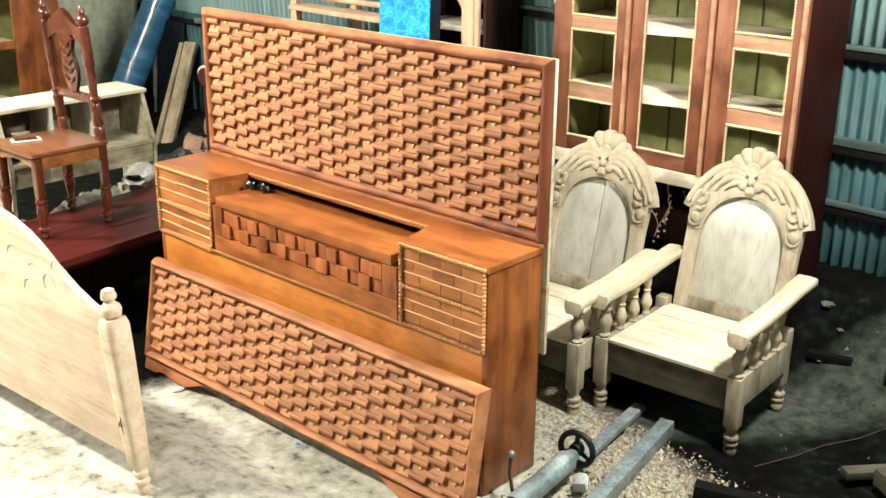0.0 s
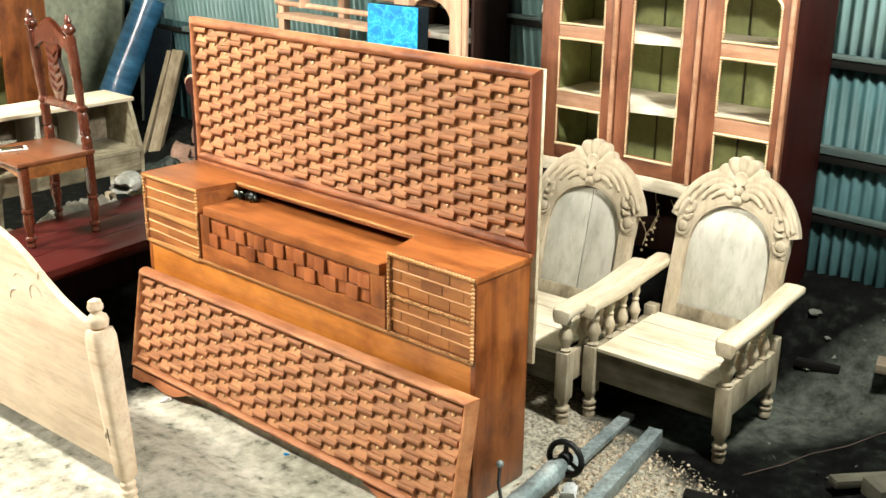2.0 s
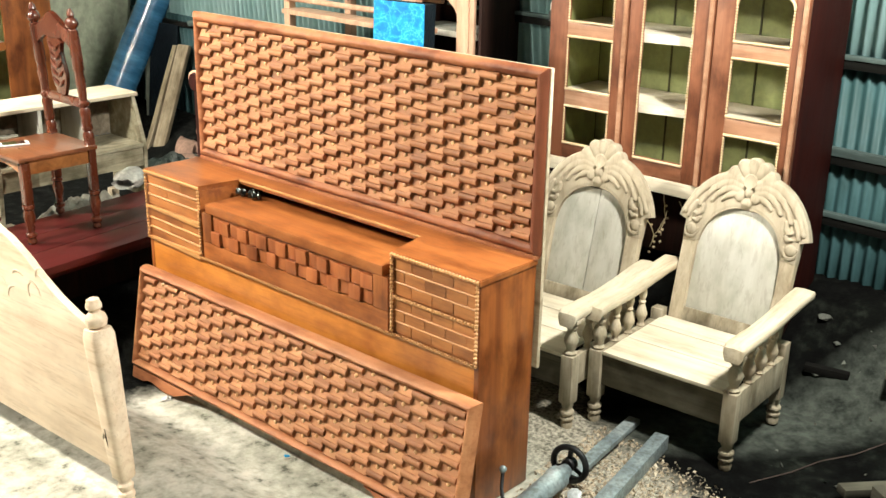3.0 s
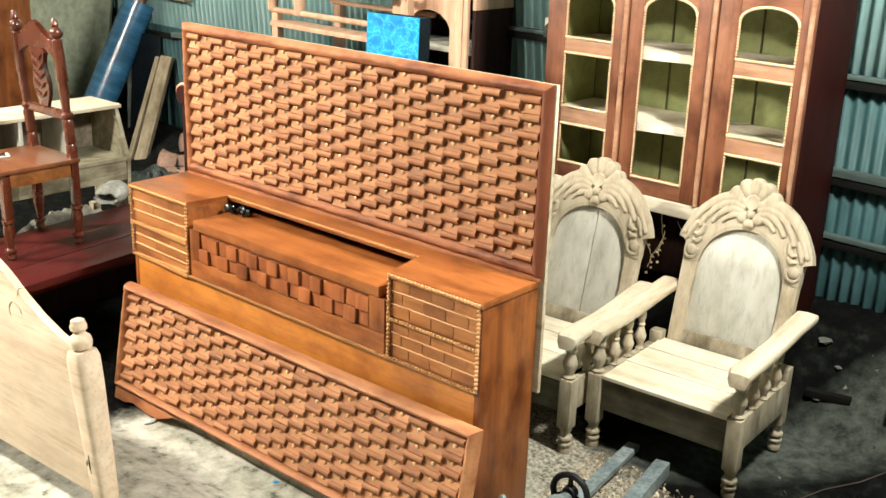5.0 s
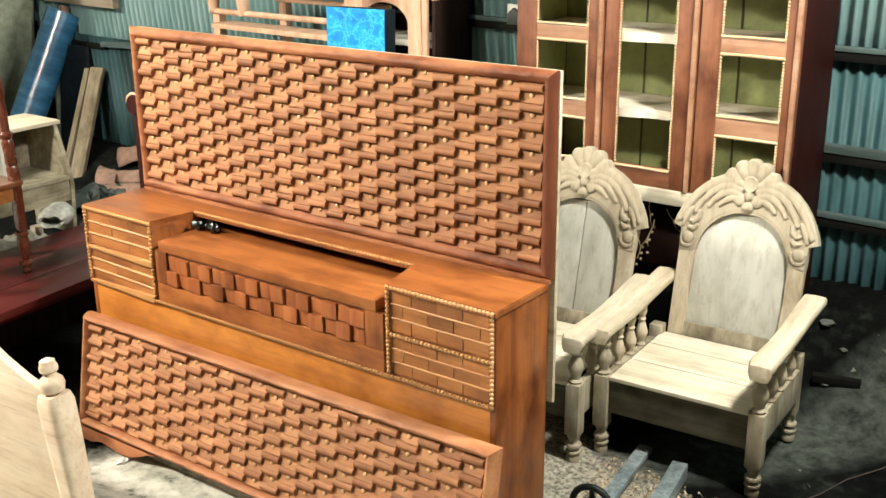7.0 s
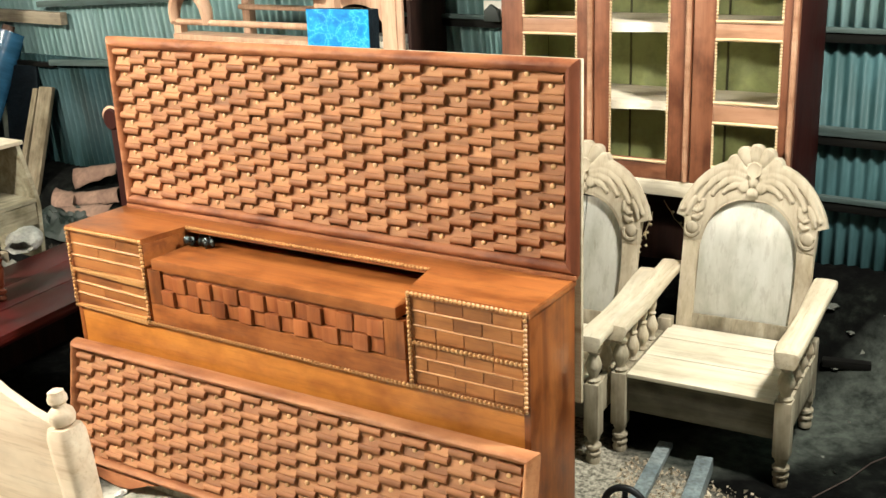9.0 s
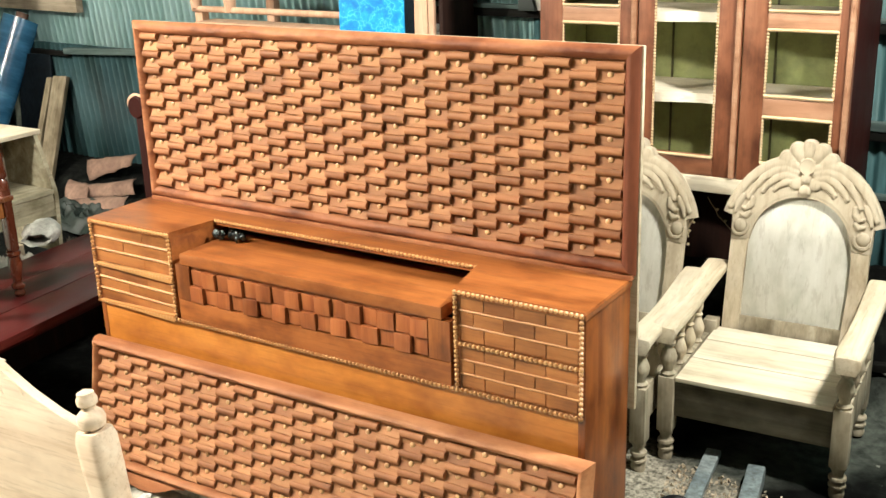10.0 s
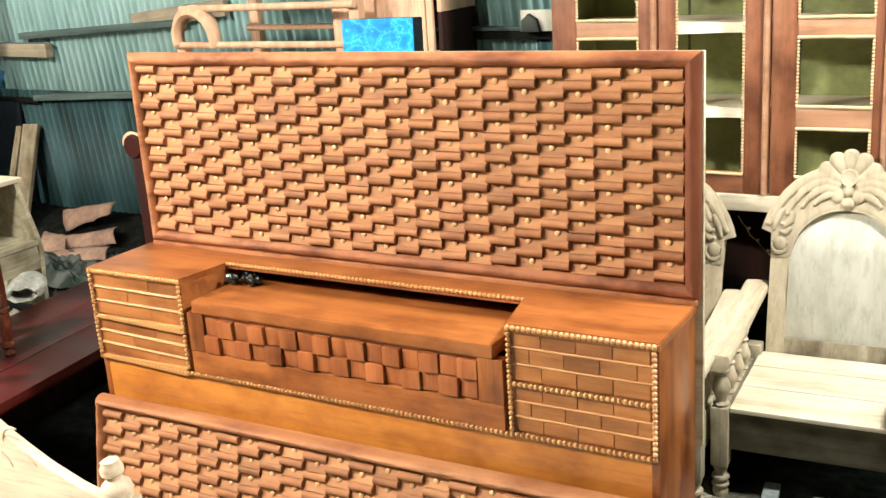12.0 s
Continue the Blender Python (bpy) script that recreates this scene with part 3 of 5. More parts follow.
def weave(parent, x0, x1, z_top, rows, skip=lambda x, z: False):
    """Staggered columns of rolled bars and flat plates with a round stud on each plate; front towards -y at y = 0."""
    w = (x1 - x0) / COLS
    bar, plate, stud = bar_mesh(w * 1.0), plate_mesh(w * 0.985, PITCH_Z * 0.75), stud_mesh()
    rng = random.Random(7)
    for c in range(COLS):
        x = x1 - (c + 0.5) * w
        odd = c % 2
        for k in range(rows - odd + (1 if odd else 0)):
            z = z_top - k * PITCH_Z - odd * PITCH_Z / 2
            jx, jz, jy = rng.uniform(-.0015, .0015), rng.uniform(-.0016, .0016), rng.uniform(-.0025, .0025)
            tilt = rng.uniform(-1.2, 1.2)
            if k < rows - odd and not skip(x, z):
                piece("bar", bar, parent, pose(x + jx, jy - .0005, z + jz, rng.uniform(-5, 3), tilt, rng.uniform(-1, 1)))
            zp = z - PITCH_Z / 2 if not odd else z + PITCH_Z / 2
            if (k < rows - 1 or odd) and not skip(x, zp):
                piece("plate", plate, parent, pose(x, -.0022 + rng.uniform(-.001, .001), zp + rng.uniform(-.001, .001), rng.uniform(-28, -22), 0, rng.uniform(-1, 1)))
                piece("stud", stud, parent, pose(x + rng.uniform(-.004, .004), -0.0072 + rng.uniform(-.0008, .0008), zp + 0.0035 + rng.uniform(-.0025, .0025)))


def border(x0, x1, z0, z1, w, y0, y1):
    """Four mitred half-round frame strips; returns their bmeshes by side."""
    out = {}
    n = 8
    for side in ("top", "bottom", "left", "right"):
        bm = bmesh.new()
        a, b = [], []
        for k in range(n + 1):
            u = w * k / n
            y = y1 - (y1 - y0) * math.sin(math.pi * (0.04 + 0.86 * k / n)) ** 0.6
            if side in ("top", "bottom"):
                z = z1 - u if side == "top" else z0 + u
                p, q = (x0 + u, y, z), (x1 - u, y, z)
            else:
                x = x0 + u if side == "left" else x1 - u
                p, q = (x, y, z0 + u), (x, y, z1 - u)
            steps = 150 if side in ("top", "bottom") else 50
            row = []
            for i in range(steps + 1):
                c = Vector(p).lerp(Vector(q), i / steps)
                c.y += 0.0016 * noise.noise(Vector((c.x * 9, c.z * 9, k * 0.4))) + 0.0022 * math.sin(math.pi * k / n) * noise.noise(Vector((c.x * 48, c.z * 48, 5 + k * 0.5)))
                row.append(bm.verts.new(c))
            a.append(row)
        back = [[bm.verts.new((v.co.x, y1 + 0.002, v.co.z)) for v in row] for row in (a[-1], a[0])]
        rows = a + back
        for r, t in zip(rows, rows[1:] + rows[:1]):
            for i in range(len(r) - 1):
                bm.faces.new((r[i], r[i + 1], t[i + 1], t[i]))
        for e in (0, -1):
            bm.faces.new([r[e] for r in rows])
        out[side] = bm
    return out


def upper_panel():
    t = thing("headboard_panel", pose(0, 0.275, 0), "orange-brown headboard panel of woven carved bars with pale studs", "headboard")
    x0, x1, z0, z1 = -1.735, 0.012, 0.797, 1.380
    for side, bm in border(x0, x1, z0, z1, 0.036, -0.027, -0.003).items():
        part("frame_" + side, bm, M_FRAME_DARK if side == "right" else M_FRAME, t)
    part("ground_board", box((x0 + .03, -0.0035, z0 + .03), (x1 - .03, -0.002, z1 - .03), 0), M_PLATE, t)
    part("backing", box((x0 + .01, -0.0008, 0.415), (x1 + .004, 0.014, z1 - .001), 0.002), M_RAW_X, t, "raw cream backing board")
    part("bottom_batten", box((x0 + .004, -0.022, z0 - .011), (x1 - .004, -0.002, z0 + .002), 0.002), M_FRAME, t)
    weave(t, x0 + 0.036, x1 - 0.038, 1.330, 10)


def leaning_footboard():
    L = 0.462
    lean = 10.5
    m = pose(0, -0.032, 0.411, 0, -0.65, 0) @ Matrix.Rotation(radians(-lean), 4, "X")
    t = thing("footboard", m, "orange-brown carved footboard leaning on the front of the storage headboard", "footboard")
    x0, x1 = -1.752, 0.040
    zb = -0.425
    for side, bm in border(x0, x1, zb, 0, 0.034, -0.031, 0.013).items():
        part("frame_" + side, bm, M_FRAME_PALE, t)
    part("ground_board", box((x0 + .02, -0.006, zb + .02), (x1 - .02, 0.013, -.02), 0), M_PLATE, t)
    for s, xa in ((1, x0), (-1, x1)):
        prof = [(0, 0), (0, -0.052), (0.075, -0.052), (0.10, -0.036), (0.13, -0.030), (0.17, -0.044), (0.23, -0.052), (0.29, -0.048), (0.33, -0.030), (0.37, -0.008), (0.42, 0)]
        part("bracket_foot", slab([(xa + s * (a + .004), zb + b * 0.9 - .002) for a, b in prof], -0.018, 0.012, 0.004), M_FRAME, t)
    weave(t, x0 + 0.036, x1 - 0.036, -0.050, 7)


def storage_headboard():
    W, D, H = 1.75, 0.268, 0.787
    t = thing("storage_headboard", pose(0, 0, 0), "varnished orange-brown storage headboard with beaded drawers and open slot", "headboard")
    part("side_panel", box((-.020, 0.004, 0), (0, D, H - .019), 0.003), M_ORANGE_Z, t)
    part("side_panel", box((-W, 0.004, 0), (-W + .020, D, H - .019), 0.003), M_ORANGE_Z, t)
    # dark brown back puts the slot's shade into its colour
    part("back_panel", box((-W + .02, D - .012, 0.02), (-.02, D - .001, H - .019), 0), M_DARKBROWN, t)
    part("front_board", box((-W + .003, 0.006, 0.03), (-.003, 0.024, 0.500), 0.003), M_GOLD_X, t, "plain golden front board")
    xl, xr = -1.386, -0.370
    bl, br, by = -1.362, -0.402, .172
    top = [(-W - .004, -.004), (xl, -.004), (bl, by), (br, by), (xr, -.004), (.004, -.004), (.004, D), (-W - .004, D)]
    bm = bmesh.new()
    lo = [bm.verts.new((x, y, H - .018)) for x, y in top]
    hi = [bm.verts.new((x, y, H)) for x, y in top]
    bm.faces.new(lo[::-1])
    f = bm.faces.new(hi)
    for k in range(len(top)):
        bm.faces.new((lo[k], lo[(k + 1) % 8], hi[(k + 1) % 8], hi[k]))
    bmesh.ops.bevel(bm, geom=list(f.edges), offset=0.003, segments=2, affect="EDGES")
    part("top_board", bm, M_ORANGE_X, t)
    # the slot: shelf below the ledge, cheeks at its ends
    part("slot_shelf", box((xl + .036, -.006, .6925), (xr - .036, D - .0115, .728), 0.004), M_ORANGE_X, t)
    for xf, xb, sgn in ((xl, bl, -1), (xr, br, 1)):
        bm = bmesh.new()
        outline = [(xf, .0), (xb, by), (xb, D - .013), (xb + sgn * .016, D - .013), (xf + sgn * .016, .0)]
        lo = [bm.verts.new((x, y, .505)) for x, y in outline]
        hi = [bm.verts.new((x, y, H - .0185)) for x, y in outline]
        bm.faces.new(lo)
        bm.faces.new(hi[::-1])
        for k in range(5):
            bm.faces.new((lo[k], lo[(k + 1) % 5], hi[(k + 1) % 5], hi[k]))
        part("cheek", bm, M_ORANGE_X, t, smooth=False)
    # middle front with two rows of blocks, alternately proud
    ctr = part("centre_front", box((xl + .012, .012, .505), (xr - .012, .024, .692), 0), M_ORANGE_X, t)
    part("centre_rail", box((xl + .012, -.004, .507), (xr - .012, .012, .576), 0.004), M_ORANGE_X, ctr)
    part("centre_stile", box((xl + .012, -.004, .577), (xl + .069, .012, .691), 0.002), M_ORANGE_Z, ctr)
    part("centre_stile", box((xr - .080, -.004, .577), (xr - .012, .012, .691), 0.002), M_ORANGE_Z, ctr)
    bx0, bx1, bz0, bz1 = xl + .070, xr - .081, .578, .682
    part("centre_head", box((bx0, .004, .6825), (bx1, .012, .6915), 0.001), M_ORANGE_X, ctr)
    n = 16
    bw, bh = (bx1 - bx0) / n, (bz1 - bz0) / 2
    blk = bmesh.new()
    box((-bw / 2 + .0012, -0.009, -bh / 2 + .0008), (bw / 2 - .0012, 0.009, bh / 2 - .0008), 0.0022, blk, 2)
    blk = mesh_of("block", blk, M_BLOCK, True)
    rng = random.Random(3)
    for i in range(n):
        for j in range(2):
            proud = (i + j) % 2 == 0
            piece("block", blk, ctr, pose(bx0 + (i + .5) * bw, (.0 if proud else .0095) + rng.uniform(-.0015, .0015), bz0 + (j + .5) * bh, rng.uniform(-4, 4), 0, rng.uniform(-5, 5)) @ Matrix.Diagonal((1.02 if proud else .93, 1, 1.0 if proud else .97, 1)))
    # drawers with brick fronts, three courses each
    def drawer(xa, xb, za, zb, skew, seed):
        d = part("drawer", box((xa, .006, za), (xb, .02, zb), 0), M_BRICK, t)
        d.matrix_basis = Matrix.Translation((xa, 0, za)) @ Matrix.Rotation(radians(skew), 4, "Y") @ Matrix.Translation((-xa, 0, -za))
        courses, h = 3, (zb - za) / 3
        length = 0.088 if seed < 8 else 0.26
        bm = bmesh.new()
        box((-length / 2 + .0007, -.0035, -h / 2 + .0012), (length / 2 - .0007, .003, h / 2 - .0012), 0.0012, bm, 1)
        whole = mesh_of("brick", bm, M_BRICK)
        rg = random.Random(seed)
        for c in range(courses):
            start = xa - (0.5 if c % 2 else 0.15) * length
            k = 0
            while True:
                a, b = start + k * length, start + (k + 1) * length
                k += 1
                if a >= xb - .004:
                    break
                a2, b2 = max(a, xa), min(b, xb)
                if b2 - a2 < 0.012:
                    continue
                z = za + (c + .5) * h
                ob = piece("brick", whole, d, Matrix.Translation(((a2 + b2) / 2, .006 + rg.uniform(-.0008, .0008), z)) @ Matrix.Diagonal(((b2 - a2) / length, 1, 1, 1)))
        for c in range(1, courses):
            z = za + c * h
            part("course_strip", tube([(xa, .0022, z), (xb, .0022, z)], (.0050 if seed > 8 else .0030), 6), M_STRIP, d, "pale rounded strip")
        return d

    z0, zm, z1 = .507, .638, .776
    for xa, xb, seed, sk in ((xr + .012, -.014, 5, 0.0), (-W + .014, xl - .012, 9, 0.0)):
        part("drawer_surround", box((xa - .011, .0075, z0 - .006), (xb + .011, .019, z1 + .006), 0), M_BRICK, t)
        if seed == 9:
            for za, zb, h0, h1 in ((zm - .001, zm - .005, .004, .011), (z0 + .003, z0 - .001, .003, .012)):
                part("drawer_lip", slab([(xa, za - h0), (xb, zb - h1), (xb, zb + h1), (xa, za + h0)], -.009, .010, .002), M_STRIP, t, "pale sanded drawer lip")
        drawer(xa, xb, zm + .006, z1 - .004, 0.35 if seed == 9 else 0, seed)
        drawer(xa, xb, z0 + .006, zm - .006, 1.6 if seed == 9 else 0, seed + 1)
        for z in (z1 + .003, zm, z0):
            part("beading", beads((xa - .006, -.0045, z), (xb + .006, -.0045, z), .0070, .0136), M_BEAD, t, "row of pale turned beads")
        for x in (xa - .006, xb + .006):
            part("beading", beads((x, -.0045, z0), (x, -.0045, z1), .0070, .0136), M_BEAD, t, "row of pale turned beads")
    part("beading", beads((xl - .006, -.005, z0 - .002), (xr + .006, -.005, z0 - .002), .0070, .0136), M_BEAD, t, "row of pale turned beads")
    part("beading", beads((bl + .004, by - .002, H - .004), (br - .004, by - .002, H - .004), .0068, .0134), M_BEAD, t, "row of pale turned beads")


storage_headboard()
upper_panel()
leaning_footboard()


def door_knob(x, y, z, rz, tilt):
    t = thing("door_knob", pose(x, y, z, tilt, 20, rz) @ Matrix.Scale(.95, 4), "small dark chrome door knob lying on the headboard shelf", "knob", "loose fittings on the shelf")
    part("rose", lathe([(.004, 0), (.017, .001), (.016, .006), (.008, .008), (.006, .010)], 14), M_CHROME, t)
    part("grip", lathe([(.005, .009), (.005, .018), (.012, .021), (.015, .028), (.013, .034), (.004, .037)], 14), M_CHROME, t)


for k, (dx, dy) in enumerate(((0, 0), (.045, .012), (.08, -.01), (.02, .04), (.06, .05))):
    door_knob(-1.330 + dx * .8, .160 + dy * .9, .742, 70 * k, 62 + 12 * (k % 3))


# ---- raw wooden armchairs with carved crests ----
ARCH_OUT = [(.236, .300), (.238, .345), (.240, .385), (.272, .392), (.262, .425), (.246, .458), (.226, .490), (.202, .520), (.172, .548), (.138, .570), (.100, .586), (.060, .596), (.0, .600)]
ARCH_IN = [(.176, .300), (.172, .325), (.165, .350), (.156, .372), (.145, .392), (.130, .410), (.111, .428), (.090, .442), (.066, .453), (.042, .460), (.0, .464)]
LEAVES = [
    ([(.026, .556), (.070, .570), (.115, .562), (.158, .536), (.196, .498), (.226, .452), (.246, .412)], .0155),
    ([(.030, .540), (.070, .550), (.108, .541), (.143, .516), (.170, .482), (.188, .446)], .0145),
    ([(.034, .525), (.066, .530), (.097, .519), (.123, .497), (.142, .470)], .0135),
    ([(.034, .510), (.060, .508), (.084, .496), (.102, .478)], .0115),
    ([(.206, .452), (.222, .425), (.230, .396)], .0115),
    ([(.172, .446), (.176, .424), (.190, .410), (.204, .412)], .0105),
    ([(.178, .398), (.190, .386), (.206, .388)], .0095),
]


def ray_reach(pts, c, a):
    """How far a ray from c at the angle a goes to meet a line of points."""
    d = (math.cos(a), math.sin(a))
    best = 0.0
    for (x0, z0), (x1, z1) in zip(pts, pts[1:]):
        ex, ez = x1 - x0, z1 - z0
        det = d[0] * -ez + ex * d[1]
        if abs(det) < 1e-9:
            continue
        r = ((x0 - c[0]) * -ez + ex * (z0 - c[1])) / det
        k = (d[0] * (z0 - c[1]) - d[1] * (x0 - c[0])) / det
        if r > 0 and -1e-6 <= k <= 1 + 1e-6:
            best = max(best, r)
    return best


def to_line(x, z, pts):
    """Distance to a line of points, and how far along it, 0 to 1."""
    best, where, n = 9.0, 0.0, len(pts) - 1
    for k in range(n):
        (x0, z0), (x1, z1) = pts[k], pts[k + 1]
        ex, ez = x1 - x0, z1 - z0
        q = min(1.0, max(0.0, ((x - x0) * ex + (z - z0) * ez) / (ex * ex + ez * ez)))
        d = math.hypot(x - x0 - q * ex, z - z0 - q * ez)
        if d < best:
            best, where = d, (k + q) / n
    return best, where


def relief(x, z):
    """Height of the carving over the crest board."""
    x = abs(x)
    h = 0.0
    for line, w in LEAVES:
        d, q = to_line(x, z, line)
        w = w * (.55 + .45 * math.sin(math.pi * min(1, q + .12)))
        if d < w:
            h = max(h, .0100 * (1 - (d / w) ** 2) ** .3)
    # shell fan over the flower
    sx, sz = x, z - .535
    r, a = math.hypot(sx, sz), math.degrees(math.atan2(sz, sx))
    if .035 < r and a > 20:
        f = ((a - 90) / 28.0 + .5) % 1 - .5
        h = max(h, .011 * max(0.0, 1 - (2 * f) ** 2) ** .45 * smooth_step(.030, .07, r))
    # dished boss, small knob and three petals below it
    d = math.hypot(x, z - .560)
    if d < .027:
        h = .007 + .005 * (d / .027) ** 2
    for b in (-90, -18):
        d = math.hypot(x - .034 * math.cos(radians(b)), z - .516 - .034 * math.sin(radians(b)))
        if d < .021:
            h = max(h, .011 * (1 - (d / .021) ** 2) ** .35 + .001)
    d = math.hypot(x, z - .520)
    if d < .017:
        h = max(h, .012 * math.sqrt(1 - (d / .017) ** 2) + .004)
    # round scroll at the shoulder with a rim below
    d = math.hypot(x - .208, z - .352)
    if d < .021:
        h = max(h, .009 * math.sqrt(1 - (d / .021) ** 2))
    elif .025 < d < .034 and z < .36:
        h = max(h, .006)
    return h


def crest_carving(m):
    """Crest board between the arch and its scalloped outline, carved in relief."""
    bm = bmesh.new()
    c = (0.0, .33)
    outer = ARCH_OUT + [(-x, z) for x, z in reversed(ARCH_OUT[:-1])]
    inner = ARCH_IN + [(-x, z) for x, z in reversed(ARCH_IN[:-1])]
    fan = []
    for k in range(121):
        a = 20 + 140 * k / 120
        f = abs(((a - 90) / 28.0 + .5) % 1 - .5) * 2
        r = .114 - .014 * f ** 2.5
        fan.append((r * math.cos(radians(a)), .535 + r * math.sin(radians(a))))
    nu, nv = 260, 44
    front, rear = [], []
    for i in range(nu + 1):
        a = radians(-6 + 192 * i / nu)
        r0 = ray_reach(inner, c, a) - .002
        r1 = max(ray_reach(outer, c, a), ray_reach(fan, c, a) if 1.0 < a < 2.14 else 0)
        fr, re = [], []
        for j in range(nv + 1):
            r = r0 + (r1 - r0) * j / nv
            x, z = c[0] + r * math.cos(a), c[1] + r * math.sin(a)
            edge = smooth_step(0, .1, j / nv) * smooth_step(0, .05, 1 - j / nv)
            fr.append(bm.verts.new(m @ Vector((x, -.0245 - relief(x, z) * (.35 + .65 * edge) + .003 * (1 - edge), z))))
            if j in (0, nv):
                re.append(bm.verts.new(m @ Vector((x, .0135, z))))
        front.append(fr)
        rear.append(re)
    for i in range(nu):
        for j in range(nv):
            bm.faces.new((front[i][j], front[i + 1][j], front[i + 1][j + 1], front[i][j + 1]))
        bm.faces.new((rear[i][0], rear[i][1], rear[i + 1][1], rear[i + 1][0]))
        bm.faces.new((front[i][0], rear[i][0], rear[i + 1][0], front[i + 1][0]))
        bm.faces.new((front[i][nv], front[i + 1][nv], rear[i + 1][1], rear[i][1]))
    for i in (0, nu):
        bm.faces.new(front[i] + [rear[i][1], rear[i][0]])
    return bm


def armchair(m, label, boards):
    t = thing("armchair", m, label, "armchair", "raw wooden armchairs")
    hw = 0.262
    leg = [(.015, 0), (.021, .004), (.024, .02), (.019, .034), (.026, .040), (.026, .046), (.019, .052), (.022, .058), (.027, .064), (.026, .072), (.019, .078), (.017, .086), (.022, .096), (.021, .106)]
    upper = [(.021, .296), (.024, .304), (.016, .312), (.017, .322), (.026, .345), (.027, .358), (.020, .378), (.013, .392), (.020, .398), (.021, .406), (.014, .412), (.017, .422), (.021, .440)]
    for s in (-1, 1):
        lm = Matrix.Translation((s * hw, 0, 0))
        bm = lathe(leg, 14, m=lm)
        box((s * hw - .026, -.026, .106), (s * hw + .026, .026, .296), .008, bm)
        lathe(upper, 14, bm, lm)
        part("front_leg", bm, M_RAWDULL, t)
        rm = Matrix.Translation((s * (hw - .012), .425, 0))
        bm = lathe(leg, 12, m=rm)
        box((s * (hw - .012) - .024, .401, .106), (s * (hw - .012) + .024, .449, .33), .006, bm)
        part("back_leg", bm, M_RAWDULL, t)
        part("side_rail", box((s * hw - .013, .027, .165), (s * hw + .013, .400, .285), .004), M_RAWDULL, t)
        # arm: broad, rising a little to the back, rolled down over the front post
        ys = [-.050, -.046, -.030, 0, .06, .15, .25, .35, .45, .53, .545]
        zs = [.437, .452, .462, .464, .463, .461, .466, .476, .486, .490, .488]
        ws = [.030, .036, .040, .041, .040, .038, .037, .037, .039, .040, .038]
        bm = bmesh.new()
        rings = []
        for y, z, w in zip(ys, zs, ws):
            th = .018
            sec = [(-w, -th * .5), (-w * .85, -th), (w * .85, -th), (w, -th * .5), (w, th * .45), (w * .88, th * .82), (0, th * .95), (-w * .88, th * .82), (-w, th * .45)]
            rings.append([bm.verts.new((s * (hw + .004) + a, y, z + b)) for a, b in sec])
        for a, b in zip(rings, rings[1:]):
            for k in range(9):
                bm.faces.new((a[k], a[(k + 1) % 9], b[(k + 1) % 9], b[k]))
        bm.faces.new(rings[0])
        bm.faces.new(rings[-1][::-1])
        part("armrest", bm, M_RAW_Y, t)
        bal = [(.013, .285), (.016, .290), (.011, .298), (.012, .306), (.021, .328), (.022, .340), (.015, .362), (.010, .378), (.015, .386), (.010, .394), (.013, .404), (.016, .415), (.013, .452)]
        for k in range(3):
            part("baluster", lathe(bal, 12, m=Matrix.Translation((s * hw, .115 + .095 * k, 0))), M_RAW_Z, t)
    part("front_rail", box((-hw + .026, -.012, .163), (hw - .026, .013, .283), .004), M_GRIME_SHADE, t, "grimy front rail with shade in its colour")
    part("back_rail", box((-hw + .03, .412, .17), (hw - .03, .436, .29), .004), M_RAW_X, t)
    rng = random.Random(11)
    edges = [-.02, .155, .315, .44]
    for a, b in zip(edges, edges[1:]):
        part("seat_board", box((-hw + .028, a + .0015, .283), (hw - .028, b - .0015, .297 + rng.uniform(-.001, .001)), .002), M_CREAM, t)
    # the back leans; its own frame: x across, y through, z up along the slope
    back = Matrix.Translation((0, .466, .280)) @ Matrix.Rotation(radians(-13.5), 4, "X") @ Matrix.Diagonal((.95, 1, 1.035, 1))
    outer, inner = [], []
    # right half from the bottom up to the middle of the arch
    half_o = [(.232, 0), (.234, .10), (.235, .20), (.235, .30), (.236, .36), (.234, .39), (.230, .42), (.222, .455), (.205, .49), (.18, .52), (.15, .545), (.11, .566), (.070, .578), (.036, .583)]
    half_i = [(.172, .0), (.176, .10), (.180, .20), (.177, .29), (.172, .325), (.165, .350), (.156, .372), (.145, .392), (.130, .410), (.111, .428), (.090, .442), (.066, .453), (.042, .460), (.020, .463)]
    outer = half_o + [(-x, z) for x, z in reversed(half_o)]
    inner = half_i + [(-x, z) for x, z in reversed(half_i)]
    bm = bmesh.new()
    y0, y1 = -.022, .012
    rows = [[bm.verts.new(back @ Vector((x, y, z))) for x, z in ring] for ring, y in ((outer, y0), (inner, y0), (inner, y1), (outer, y1))]
    n = len(outer)
    for a, b in zip(rows, rows[1:] + rows[:1]):
        for k in range(n - 1):
            bm.faces.new((a[k], a[k + 1], b[k + 1], b[k]))
    for k in (0, n - 1):
        bm.faces.new([r[k] for r in rows])
    bmesh.ops.bevel(bm, geom=[e for e in bm.edges if len(e.link_faces) == 2 and e.calc_face_angle(0) > 1.2], offset=.004, segments=2, affect="EDGES")
    part("back_frame", bm, M_RAW_Z, t)
    for a, b in boards:
        part("back_board", box((a + .001, -.003, .012), (b - .001, .010, .455), .002, m=back), M_WHITEWOOD, t)
    part("back_sill", box((-.18, -.020, .0), (.18, -.004, .058), .004, m=back), M_RAWDULL, t)
    part("carved_crest", crest_carving(back), M_CREST, t, "carved crest with shell, flower and drooping leaves")


